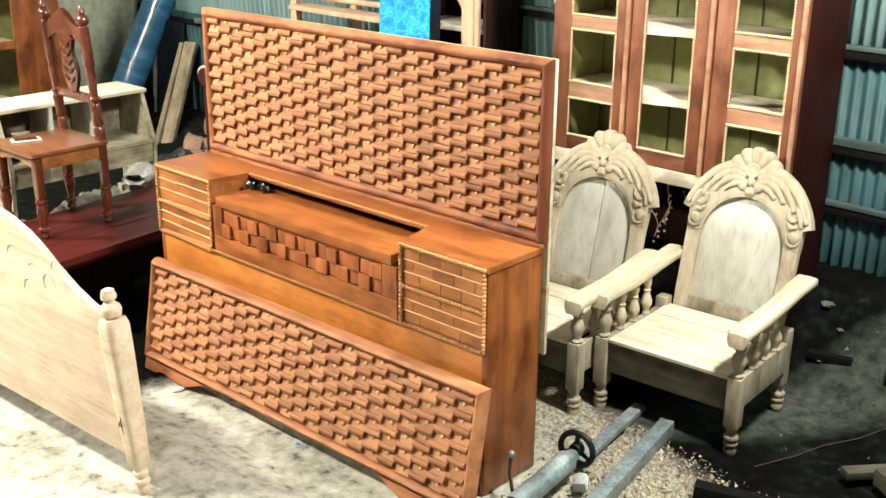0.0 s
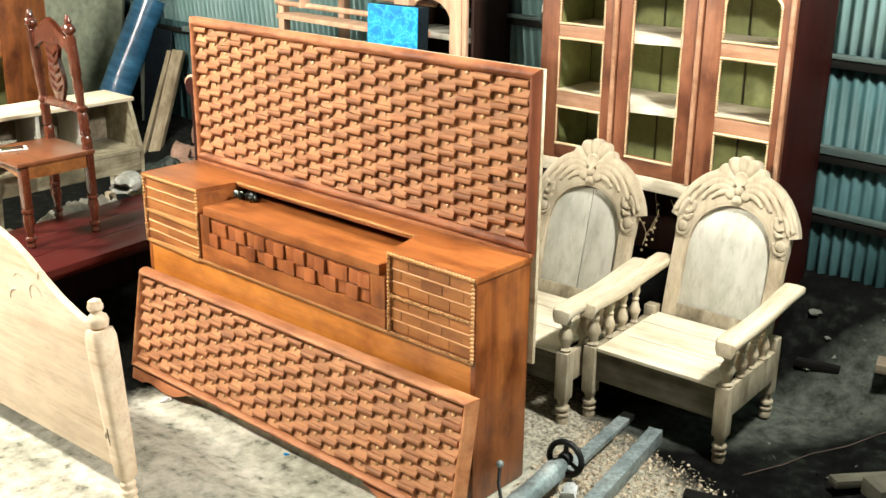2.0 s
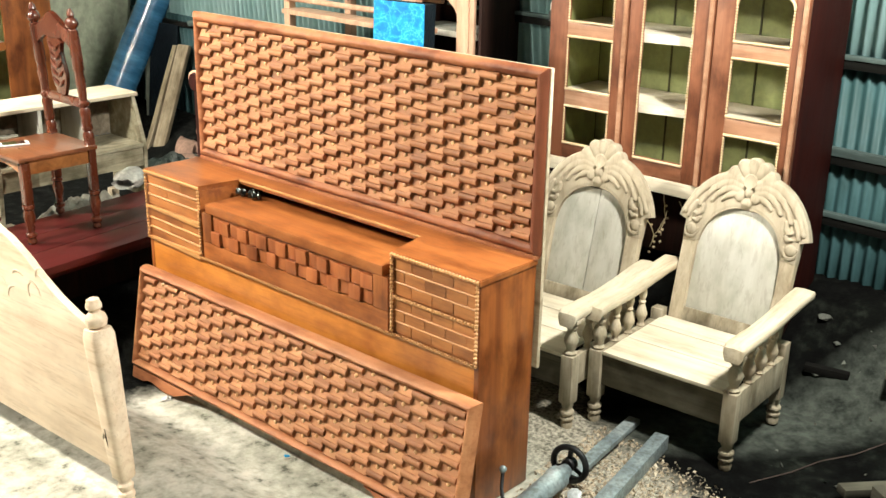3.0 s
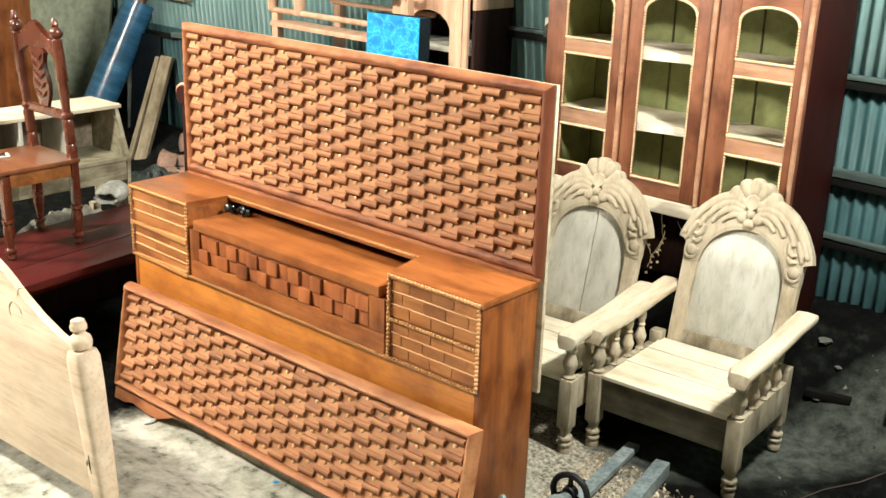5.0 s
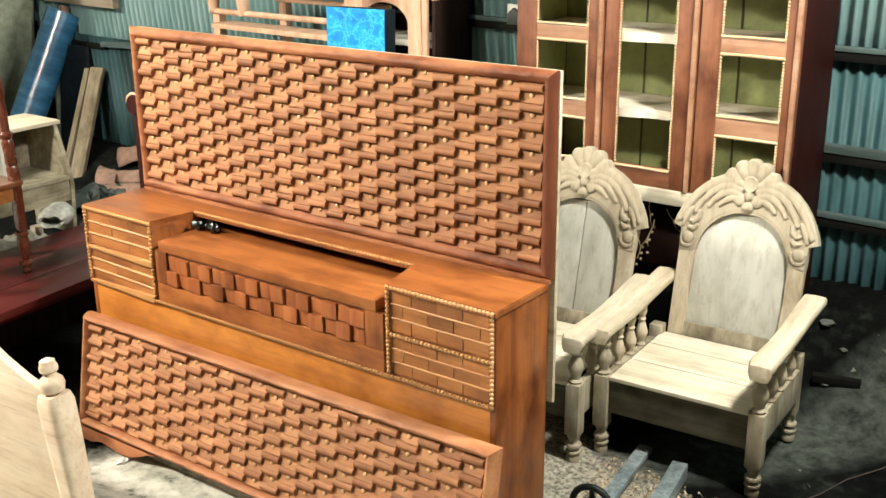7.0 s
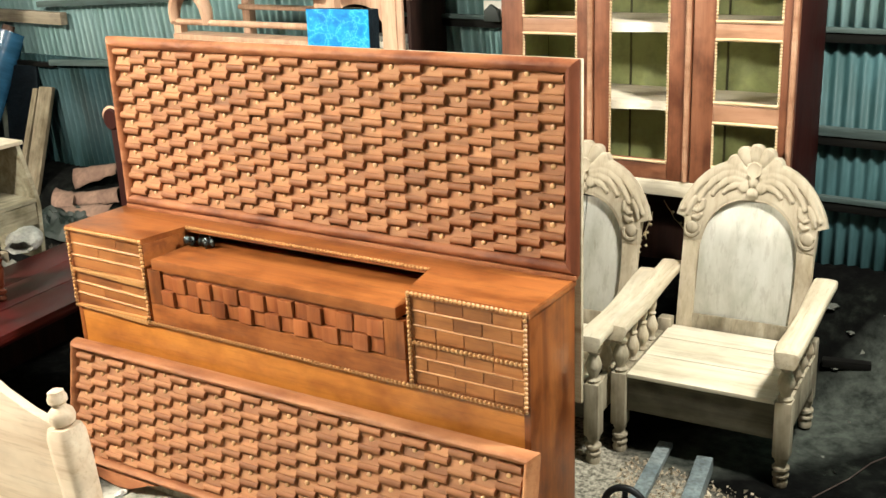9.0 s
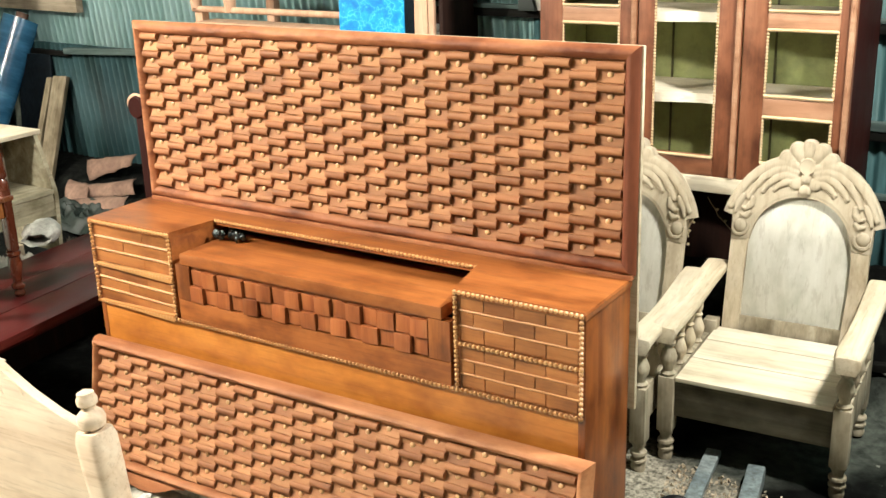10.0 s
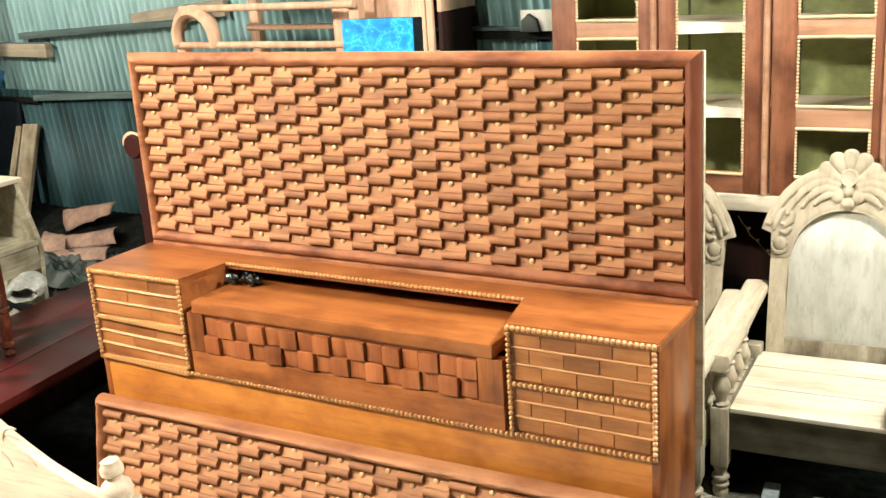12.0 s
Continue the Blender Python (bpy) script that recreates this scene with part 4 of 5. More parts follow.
armchair(pose(0.184, 0.785, -0.002, 0, 0, 3), "raw pale wooden armchair with carved crest before a display cabinet", ((-.178, .178),))
armchair(pose(-0.386, 0.648, -0.007, 0, 0, 3.5), "raw pale wooden armchair with carved crest behind the headboard", ((-.178, .012), (.014, .178)))


# ---- display cabinet ----
def display_cabinet(m, label, full=True):
    """Three doors with beaded openings; x from 0 to 1.19, front at y = 0, depth to 0.36."""
    t = thing("display_cabinet", m, label, "cabinet", "red-brown display cabinets")
    W, D, H = 1.137, 0.37, 1.95
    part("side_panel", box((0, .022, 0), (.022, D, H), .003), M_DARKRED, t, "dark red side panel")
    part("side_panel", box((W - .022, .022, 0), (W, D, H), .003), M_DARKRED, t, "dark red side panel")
    part("top_board", box((-.01, -.01, H), (W + .01, D, H + .03), .006), M_RED_X, t)
    part("back_panel", box((.022, D - .012, .70), (W - .022, D, H), 0), M_OLIVE, t, "olive-green painted back")
    # lower back dark too: the open compartment's shade put in as colour
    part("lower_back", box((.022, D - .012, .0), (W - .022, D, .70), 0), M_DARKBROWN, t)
    for x in (.39, .785):
        part("back_batten", box((x - .004, D - .017, .72), (x + .004, D - .0125, H), .001), M_OLIVE_DARK, t)
    part("base_rail", box((.0, -.006, .688), (W, .022, .745), .005), M_CREAM, t, "pale sanded base rail")
    part("floor_board", box((.022, .022, .70), (W - .022, D - .012, .722), .002), M_RAW_X, t)
    part("plinth", box((.022, .06, .0), (W - .022, .08, .10), .002), M_DARKBROWN, t)
    part("side_lining", box((.0225, .06, .723), (.026, D - .023, H - .002), 0), M_OLIVE, t, "olive-green painted inner side")
    # shelves with a wavy front
    for z in (.996, 1.281, 1.60):
        bm = bmesh.new()
        n = 60
        fr = [(.027 + (W - .051) * k / n, .044 + .018 * math.cos(2 * math.pi * (.024 + (W - .048) * k / n) / .392 + 2.6)) for k in range(n + 1)]
        lo = [[bm.verts.new((x, y, zz)) for zz in (z, z + .034)] for x, y in fr]
        bk = [[bm.verts.new((x, D - .024, zz)) for zz in (z, z + .034)] for x, _ in fr]
        for k in range(n):
            bm.faces.new((lo[k][0], lo[k + 1][0], lo[k + 1][1], lo[k][1]))
            bm.faces.new((lo[k][1], lo[k + 1][1], bk[k + 1][1], bk[k][1]))
            bm.faces.new((lo[k][0], bk[k][0], bk[k + 1][0], lo[k + 1][0]))
            bm.faces.new((bk[k][0], bk[k][1], bk[k + 1][1], bk[k + 1][0]))
        for k in (0, n):
            bm.faces.new((lo[k][0], lo[k][1], bk[k][1], bk[k][0]))
        part("shelf", bm, M_WHITESHELF, t, "pale raw shelf with a wavy front edge")
    doors = ((.0, .095, .322, .388, True), (.392, .455, .685, .768, False), (.772, .853, 1.085, 1.137, True))
    for xa, oa, ob_, xb, rails in doors:
        d = part("door", box((xa, 0, .746), (oa, .021, 1.80), .005), M_RED_Z, t)
        part("stile", box((ob_, 0, .746), (xb, .021, 1.80), .005), M_RED_Z, d)
        part("bottom_rail", box((oa, .001, .746), (ob_, .020, .812 if rails else .822), .006), M_RED_X, d)
        zt = 1.475
        ring = arc((oa + ob_) / 2, zt, (ob_ - oa) / 2, .058, 180, 0, 14)
        part("arched_rail", slab([(oa, 1.80)] + ring + [(ob_, 1.80)], .001, .020, .003), M_RED_X, d)
        levels = [(.813, zt)]
        if rails:
            for za, zb in ((.979, 1.047), (1.273, 1.331)):
                part("cross_rail", box((oa - .002, -.003, za), (ob_ + .002, .018, zb), .012, segs=3), M_SANDED, d, "rounded cross rail, edges sanded pale")
            levels = [(.813, .979), (1.047, 1.273), (1.331, zt)]
        for a, b in levels:
            for x in (oa + .003, ob_ - .003):
                part("beading", beads((x, -.001, a + .006), (x, -.001, b - .004), .0055, .0115), M_PALEBEAD, d, "row of pale beads")
            for z in (a + .002, b - .002) if b < zt else (a + .002,):
                part("edge_strip", tube([(oa + .002, -.002, z), ((oa + ob_) / 2, -.003, z + .001), (ob_ - .002, -.002, z)], .006, 7), M_PALEBEAD, d, "pale sanded edge")
        pts = arc((oa + ob_) / 2, zt, (ob_ - oa) / 2 - .003, .055, 180, 0, 14)
        part("arch_strip", tube([(x, -.001, z) for x, z in pts], .0055, 6), M_PALEBEAD, d)
        if xa < 1.0:
            part("meeting_strip", tube([(xb - .012, -.004, .75), (xb - .012, -.004, 1.80)], .010, 8), M_SANDED, d, "meeting strip sanded pale")
    return t


display_cabinet(pose(-0.893, 1.478, 0.0), "red-brown display cabinet with beaded openings and olive-green interior")


def wire_tangle():
    bm = bmesh.new()
    rng = random.Random(4)
    for k in range(6):
        p = Vector((-.10 + .04 * k + rng.uniform(-.01, .01), rng.uniform(-.03, .03), rng.uniform(.05, .12)))
        d = Vector((0, 0, -1))
        pts = []
        for j in range(8):
            pts.append(tuple(p))
            d = (d + Vector((rng.uniform(-.6, .6), rng.uniform(-.3, .3), rng.uniform(-.5, .1)))).normalized()
            p = p + d * .026
            if j % 2:
                bmesh.ops.create_icosphere(bm, subdivisions=1, radius=.006, matrix=Matrix.Translation(p + Vector((.008, 0, 0))))
        tube(pts, .0018, 5, bm)
    ob = part("brass_wire_tangle", bm, M_GOLDWIRE)
    ob.matrix_basis = pose(-0.33, 1.52, 0.56)
    return tagged(ob, "tangle of thin brass wire hanging in the dark lower compartment", "wire")


wire_tangle()


# ---- raw bed board standing beside the footboard ----
def raw_bed():
    t = thing("bed_board", pose(-0.822, -0.725, 0, 0, 0, 3.0), "pale raw bed headboard with curved carved top and turned posts", "headboard")
    lean = Matrix.Rotation(radians(-8.0), 4, "Y")
    prof = [(.014, -.01), (.020, 0), (.024, .012), (.020, .026), (.026, .032), (.026, .044), (.019, .050), (.024, .058), (.026, .070), (.020, .078), (.022, .088)]
    bm = lathe(prof, 16, m=lean)
    # eight-sided tapered shaft
    rings = []
    for z, w in ((.088, .021), (.10, .030), (.20, .033), (.50, .040), (.570, .040), (.592, .034)):
        sec = []
        for k in range(24):
            a = 2 * math.pi * (k + .5) / 24
            q = w / (abs(math.cos(a)) ** 5 + abs(math.sin(a)) ** 5) ** .2
            sec.append((q * math.cos(a), q * math.sin(a)))
        rings.append([bm.verts.new(lean @ Vector((x, y, z))) for x, y in sec])
    for a, b in zip(rings, rings[1:]):
        for k in range(24):
            bm.faces.new((a[k], a[(k + 1) % 24], b[(k + 1) % 24], b[k]))
    bm.faces.new(rings[0][::-1])
    bm.faces.new(rings[-1])
    lathe([(.016, .590), (.030, .600), (.034, .618), (.030, .634), (.018, .644), (.017, .650), (.024, .656), (.025, .668), (.020, .678), (.020, .684), (.008, .690)], 18, bm, lean)
    part("post", bm, M_BEDRAW, t)
    part("crack", tube([(.004, -.0385, .215), (.002, -.0392, .245), (.005, -.0398, .275)], [.001, .0022, .001], 6, m=lean), M_LOG, t, "dark crack beside a knot")
    part("knot", tube([(-.016, -.0372, .235), (-.012, -.0382, .245), (-.008, -.0385, .258)], [.002, .005, .002], 8, None, .5, (0, 1, 0), lean), M_GREYRAW, t, "grey knot")
    w = 1.75
    half = [(-.03, .115), (-.055, .575), (-.11, .586), (-.19, .606), (-.28, .640), (-.37, .686), (-.45, .735), (-.53, .775), (-.62, .800), (-.72, .818), (-w / 2, .828)]
    full = half + [(-w - x, z) for x, z in reversed(half[:-1])]
    part("board", slab(full, -.012, .014, .004), M_BEDRAW, t)
    rng = random.Random(2)
    for k in range(9):
        x0, z0 = -.30 - .10 * (k % 5) - rng.uniform(0, .05), .58 + .05 * (k // 5) + rng.uniform(-.04, .05)
        a = rng.uniform(0, 2.5)
        pts = [(x0 + .05 * math.cos(a + .35 * j) * (1 - .05 * j), -.0125, z0 + .04 * math.sin(a + .35 * j)) for j in range(6)]
        part("carved_scroll", tube(pts, [.002, .004, .005, .005, .004, .002], 6, None, .45, (0, 1, 0)), M_BEDRAW, t)
    bm = lathe(prof, 16, m=Matrix.Translation((-w, 0, 0)))
    box((-w - .036, -.036, .088), (-w + .036, .036, .592), .012, bm)
    lathe([(.016, .590), (.030, .600), (.034, .618), (.030, .634), (.018, .644), (.024, .656), (.025, .668), (.008, .690)], 18, bm, Matrix.Translation((-w, 0, 0)))
    part("post", bm, M_BEDRAW, t)


raw_bed()


# ---- oxblood table with the polished chair ----
def platform():
    t = thing("low_table", pose(-1.975, 0.0, 0.0, 0, 0, 7.0), "low glossy oxblood wooden table, bare top, on square legs", "table")
    for k in range(3):
        part("top_board", box((-.617 + .195 * k, -.50, .362), (-.423 + .195 * k, .86, .395 + .0008 * (k % 2)), .006), M_PLATFORM, t)
    part("apron", box((-.16, -.44, .300), (-.138, .80, .361), .004), M_PLATFORM, t)
    # dark panel added in place of the black shade under the table
    part("back_panel", box((-.55, -.46, .0), (-.53, .84, .361), .004), M_DARKBROWN, t, "dark panel added for the shade under the table")
    for x in (-.185, -.455):
        for y in (-.42, .78):
            part("leg", box((x - .032, y - .032, 0), (x + .032, y + .032, .361), .006), M_PLATFORM, t)


platform()


def carved_chair():
    """Faces -y in its own frame, back at y = 0.37."""
    t = thing("dining_chair", pose(-2.439, -0.252, 0.3955, 0, 0, 1) @ Matrix.Scale(.87, 4), "polished mahogany dining chair with turned posts and carved splat", "chair")
    hw = .178
    stout = 1.28
    turn = [(.014, 0), (.019, .012), (.015, .03), (.022, .040), (.022, .052), (.014, .06), (.016, .085), (.023, .14), (.018, .175), (.023, .182), (.023, .195), (.017, .20)]
    for s in (-1, 1):
        bm = lathe([(r * stout, z) for r, z in turn], 14, m=Matrix.Translation((s * hw, .02, 0)))
        box((s * hw - .021, -.001, .20), (s * hw + .021, .041, .405), .005, bm)
        part("front_leg", bm, M_MAHOG, t)
        bm = lathe([(r * stout, z) for r, z in turn], 14, m=Matrix.Translation((s * hw, .375, 0)))
        box((s * hw - .02, .355, .20), (s * hw + .02, .395, .46), .005, bm)
        lm = Matrix.Translation((s * hw, .375, .46)) @ Matrix.Rotation(radians(3.5), 4, "X")
        lathe([(r * stout, z) for r, z in ((.020, 0), (.021, .03), (.015, .045), (.021, .055), (.019, .10), (.021, .15), (.015, .165), (.023, .18), (.023, .19), (.015, .20), (.017, .25), (.020, .30), (.017, .34), (.022, .35), (.021, .44), (.020, .54), (.014, .548), (.024, .562), (.026, .578), (.020, .596), (.011, .603), (.015, .612), (.012, .63), (.004, .645))], 14, bm, lm)
        part("back_post", bm, M_MAHOG, t)
        part("side_rail", box((s * hw - .012, .042, .345), (s * hw + .012, .354, .412), .003), M_CHAIRRAIL, t)
    part("seat", box((-.208, -.02, .412), (.208, .40, .435), .008), M_MAHOG_SEAT, t)
    arch = [(-.178, .345), (-.178, .412), (.178, .412), (.178, .345), (.13, .36), (.06, .375), (0, .38), (-.06, .375), (-.13, .36)]
    part("front_rail", slab(arch, .006, .03, .003), M_CHAIRRAIL, t)
    part("back_rail", slab(arch, .36, .385, .003), M_CHAIRRAIL, t)
    lean = Matrix.Translation((0, .375, .46)) @ Matrix.Rotation(radians(3.5), 4, "X")
    part("lower_rail", box((-.17, -.012, .16), (.17, .012, .205), .005, m=lean), M_MAHOG, t)
    top = [(-.17, .43), (-.17, .53), (-.12, .545), (-.08, .565), (-.04, .60), (0, .618), (.04, .60), (.08, .565), (.12, .545), (.17, .53), (.17, .43), (.13, .475), (.08, .50), (.04, .49), (0, .485), (-.04, .49), (-.08, .50), (-.13, .475)]
    part("crest_rail", slab(top, -.014, .014, .005, m=lean), M_MAHOG, t)
    vase = [(-.022, .205), (.022, .205), (.045, .27), (.050, .32), (.032, .38), (.028, .42), (.05, .47), (.03, .50), (-.03, .50), (-.05, .47), (-.028, .42), (-.032, .38), (-.050, .32), (-.045, .27)]
    splat = part("splat", slab([(x * 1.45, z) for x, z in vase], -.012, .010, .006, m=lean), M_MAHOG, t, "carved splat with leaf ribs")
    for k in range(5):
        for s in (-1, 1):
            z = .25 + .045 * k
            part("carved_rib", tube([(0, -.014, z), (s * .024, -.017, z + .012), (s * .050, -.013, z + .035)], [.005, .009, .004], 6, None, .9, (0, 1, 0), lean), M_MAHOG, splat)


carved_chair()


def phone():
    t = thing("mobile_phone", pose(-2.508, -.157, .7745, 0, 0, 72) @ Matrix.Scale(.87, 4), "white mobile phone lying face up on the mahogany chair", "phone")
    part("casing", box((-.072, -.036, 0), (.072, .036, .008), .004, segs=3), M_WHITEPLASTIC, t)
    part("screen", box((-.054, -.032, .0082), (.054, .032, .0088), 0), M_SCREEN, t, "dark glass screen")


phone()


# ---- pale stand behind the chair ----
def open_stand():
    t = thing("open_stand", pose(-2.847, -.126, 0.266) @ Matrix.Scale(.87, 4), "raw pale wooden stand with two decks and open compartments", "stand")
    L = .90
    for y in (0, L - .022):
        prof = [(.07, .06), (.095, .34), (.09, .385), (.0, .645), (-.27, .645), (-.27, .06)]
        bm = bmesh.new()
        a = [bm.verts.new((x, y, z)) for x, z in prof]
        b = [bm.verts.new((x, y + .022, z)) for x, z in prof]
        bm.faces.new(a)
        bm.faces.new(b[::-1])
        for k in range(len(prof)):
            bm.faces.new((a[k], b[k], b[(k + 1) % len(prof)], a[(k + 1) % len(prof)]))
        part("end_board", bm, M_STAND, t)
    part("upper_deck", box((-.29, -.35, .646), (.02, L + .01, .668), .005), M_RAW_Y, t)
    part("lower_deck", box((-.26, .023, .362), (.098, L - .023, .384), .005), M_STAND, t)
    part("front_board", box((.066, .023, .25), (.086, L - .023, .361), .004), M_STAND, t)
    for y in (.30, .56):
        part("partition", box((-.24, y, .385), (.005, y + .022, .645), .003), M_WHITEWOOD, t)
    part("back_board", box((-.27, .023, .385), (-.255, L - .023, .645), 0), M_GREYRAW, t)
    part("foot", box((-.25, .03, -.306), (-.20, .08, .06), .004), M_RAW_Z, t)
    part("foot", box((-.25, L - .08, -.306), (-.20, L - .03, .06), .004), M_RAW_Z, t)
    part("foot", box((.01, .03, -.306), (.06, .08, .06), .004), M_RAW_Z, t)
    part("foot", box((.01, L - .08, -.306), (.06, L - .03, .06), .004), M_RAW_Z, t)


open_stand()


def pot(x, y, z, s, label):
    ob = part("clay_pot", lathe([(.05 * s, 0), (.075 * s, .03 * s), (.085 * s, .08 * s), (.07 * s, .13 * s), (.05 * s, .15 * s), (.055 * s, .165 * s), (.04 * s, .165 * s)], 18), M_CLOTH)
    ob.matrix_basis = pose(x, y, z)
    return tagged(ob, label, "pot")


pot(-2.847, -.013, .6005, .78, "dusty grey round pot on the lower deck")
pot(-2.83, .10, .6005, .57, "small dusty grey pot on the lower deck")


def crumpled_sheet(x, y, z, w, d, h, seed, label, material=None, base=.35, gain=1.0, power=3):
    """Crumpled plastic or cloth: many sharp folds; base: the share of its height that is even."""
    bm = bmesh.new()
    n = 46
    rows = []
    for j in range(n + 1):
        row = []
        for i in range(n + 1):
            u, v = i / n * 2 - 1, j / n * 2 - 1
            r = math.hypot(u, v)
            q = Vector((u * 3.6 + seed, v * 3.6, seed))
            f = abs(noise.noise(q)) * .8 + abs(noise.noise(q * 2.6)) * .4 + abs(noise.noise(q * 6)) * .08
            edge = max(0.0, 1 - r ** power * (.75 + .4 * noise.noise(Vector((u * 3, v * 3, seed + 4)))))
            row.append(bm.verts.new((u * w / 2 * (1 + .12 * noise.noise(q * 1.5)), v * d / 2 * (1 + .12 * noise.noise(q * 1.5 + Vector((7, 0, 0)))), h * edge * (base + gain * f))))
        rows.append(row)
    for j in range(n):
        for i in range(n):
            bm.faces.new((rows[j][i], rows[j][i + 1], rows[j + 1][i + 1], rows[j + 1][i]))
    ob = part("crumpled_sheet", bm, material or M_CLOTH)
    ob.matrix_basis = pose(x, y, z)
    return tagged(ob, label, "sheet", "crumpled sheets")


crumpled_sheet(-2.712, .24, .0, .115, .56, .44, 1.0, "pale blotched dusty sacking heaped before the stand", None, .85, .2, 6)
crumpled_sheet(-2.712, .66, .0, .115, .36, .385, 6.0, "grey-brown dusty sacking heaped beside the stand", M_RAG, .8, .3, 6)


def open_bag(m, label):
    """A thin bag lying on its side: bellied body, narrower crushed mouth with a turned lip."""
    bm = bmesh.new()
    seg = 36
    prof = [(0.0, -.085), (.035, -.083), (.058, -.065), (.068, -.03), (.066, .01), (.054, .04), (.041, .055), (.044, .066), (.054, .072), (.050, .070), (.039, .058), (.046, .03), (.050, -.02), (.0, -.06)]
    rings = []
    for r, z in prof:
        ring = []
        for k in range(seg):
            a = 2 * math.pi * k / seg
            q = Vector((math.cos(a) * 1.6, math.sin(a) * 1.6, z * 14))
            f = 1 + .16 * noise.noise(q) + .10 * abs(noise.noise(q * 2.3))
            ring.append(bm.verts.new((r * f * 1.1 * math.cos(a), r * f * (.68 - 2.6 * max(0.0, z)) * math.sin(a) + .004 * noise.noise(q * 1.7), z + .012 * noise.noise(q + Vector((5, 0, 0))))))
        rings.append(ring)
    for a, b in zip(rings, rings[1:]):
        for k in range(seg):
            bm.faces.new((a[k], a[(k + 1) % seg], b[(k + 1) % seg], b[k]))
    bmesh.ops.remove_doubles(bm, verts=bm.verts, dist=.0004)
    ob = part("plastic_bag", bm, M_BAGPLASTIC)
    ob.matrix_basis = m
    return tagged(ob, label, "bag")


open_bag(Matrix.Translation((-2.722, .515, .445)) @ Vector((.55, -.80, -.12)).to_track_quat("Z", "Y").to_matrix().to_4x4(), "dusty white plastic bag with open mouth before the stand")


# ---- blue film roll, planks and scrap in the corner ----
def film_roll():
    t = thing("film_roll", Matrix.Translation((-4.99, 1.87, .415)) @ Vector((.08, .30, .64)).to_track_quat("Z", "Y").to_matrix().to_4x4(), "tall roll of glossy blue plastic film leaning on the wall", "roll")
    bm = bmesh.new()
    n, seg = 26, 28
    rings = []
    for j in range(n + 1):
        z = -.45 + 1.17 * j / n
        rings.append([bm.verts.new(((.112 + .005 * noise.noise(Vector((math.cos(a) * 2, math.sin(a) * 2, z * 3)))) * math.cos(a), (.112 + .005 * noise.noise(Vector((math.cos(a) * 2, math.sin(a) * 2, z * 3 + 9)))) * math.sin(a), z)) for a in [2 * math.pi * k / seg for k in range(seg)]])
    for a, b in zip(rings, rings[1:]):
        for k in range(seg):
            bm.faces.new((a[k], a[(k + 1) % seg], b[(k + 1) % seg], b[k]))
    bm.faces.new(rings[0][::-1])
    bm.faces.new(rings[-1])
    part("film", bm, M_FILM, t)
    part("core", lathe([(.03, .71), (.038, .71), (.038, .76), (.03, .76)], 18), M_CARD, t)


film_roll()


def leaning_plank(a, b, w, th, label, material=None, spin=0):
    a, b = Vector(a), Vector(b)
    L = (b - a).length
    ob = part("plank", box((-w / 2, -th / 2, 0), (w / 2, th / 2, L), .004), material or M_GREYRAW_Z)
    ob.matrix_basis = Matrix.Translation(a) @ (b - a).to_track_quat("Z", "Y").to_matrix().to_4x4() @ Matrix.Rotation(radians(spin), 4, "Z")
    return tagged(ob, label, "plank", "planks leaning in the corner")


leaning_plank((-4.47, 1.80, .0), (-4.535, 2.125, .735), .105, .03, "weathered tan plank leaning on the iron wall")
leaning_plank((-4.56, 1.78, .0), (-4.615, 2.115, .72), .04, .05, "weathered narrow plank leaning beside a wider plank")
leaning_plank((-4.90, 2.04, .0), (-4.96, 2.12, .84), .055, .05, "grey square timber leaning in the corner", M_CEMENT, 10)
# dark board added to give the gap between roll and planks its shade
leaning_plank((-4.76, 2.03, .0), (-4.78, 2.14, .86), .26, .02, "black-blue board put in the shaded gap behind the planks", M_NAVY, 0)
leaning_plank((-5.6, 1.9, .0), (-5.65, 2.12, 1.7), .85, .03, "grimy grey-green board standing against the wall", M_MOULD, 2)


def cardboard(tl, tr, bl, br, bulge, seed, label):
    """A torn, bent sheet of card between four corners."""
    bm = bmesh.new()
    n = 10
    tl, tr, bl, br = Vector(tl), Vector(tr), Vector(bl), Vector(br)
    origin = (tl + tr + bl + br) / 4
    up = (tr - tl).cross(bl - tl).normalized() * -1
    rows = []
    for j in range(n + 1):
        v = j / n
        row = []
        for i in range(n + 1):
            u = i / n
            tear = .010 * noise.noise(Vector((u * 6, seed, v * 2)))
            p = (tl.lerp(tr, u)).lerp(bl.lerp(br, u), v) - origin
            p += up * (bulge * math.sin(math.pi * v) + .5 * bulge * math.sin(2.2 * u + seed) + .006 * noise.noise(Vector((u * 4, v * 4, seed))))
            row.append(bm.verts.new(p + Vector((0, 0, tear * (1 if j in (0, n) else 0)))))
        rows.append(row)
    for j in range(n):
        for i in range(n):
            bm.faces.new((rows[j][i], rows[j][i + 1], rows[j + 1][i + 1], rows[j + 1][i]))
    ob = part("cardboard_sheet", bm, M_CARD)
    mod = ob.modifiers.new("thickness", "SOLIDIFY")
    mod.thickness = .005
    ob.matrix_basis = Matrix.Translation(origin)
    return tagged(ob, label, "cardboard", "cardboard scraps")


cardboard((-4.20, 1.97, .275), (-3.80, 2.00, .350), (-4.12, 1.90, .175), (-3.78, 1.93, .300), .012, 1.0, "torn pinkish cardboard flap propped on a scrap heap")
cardboard((-4.08, 1.89, .160), (-3.70, 1.88, .255), (-4.05, 1.79, .115), (-3.64, 1.80, .185), .030, 3.0, "bent pinkish cardboard flap on a scrap heap")
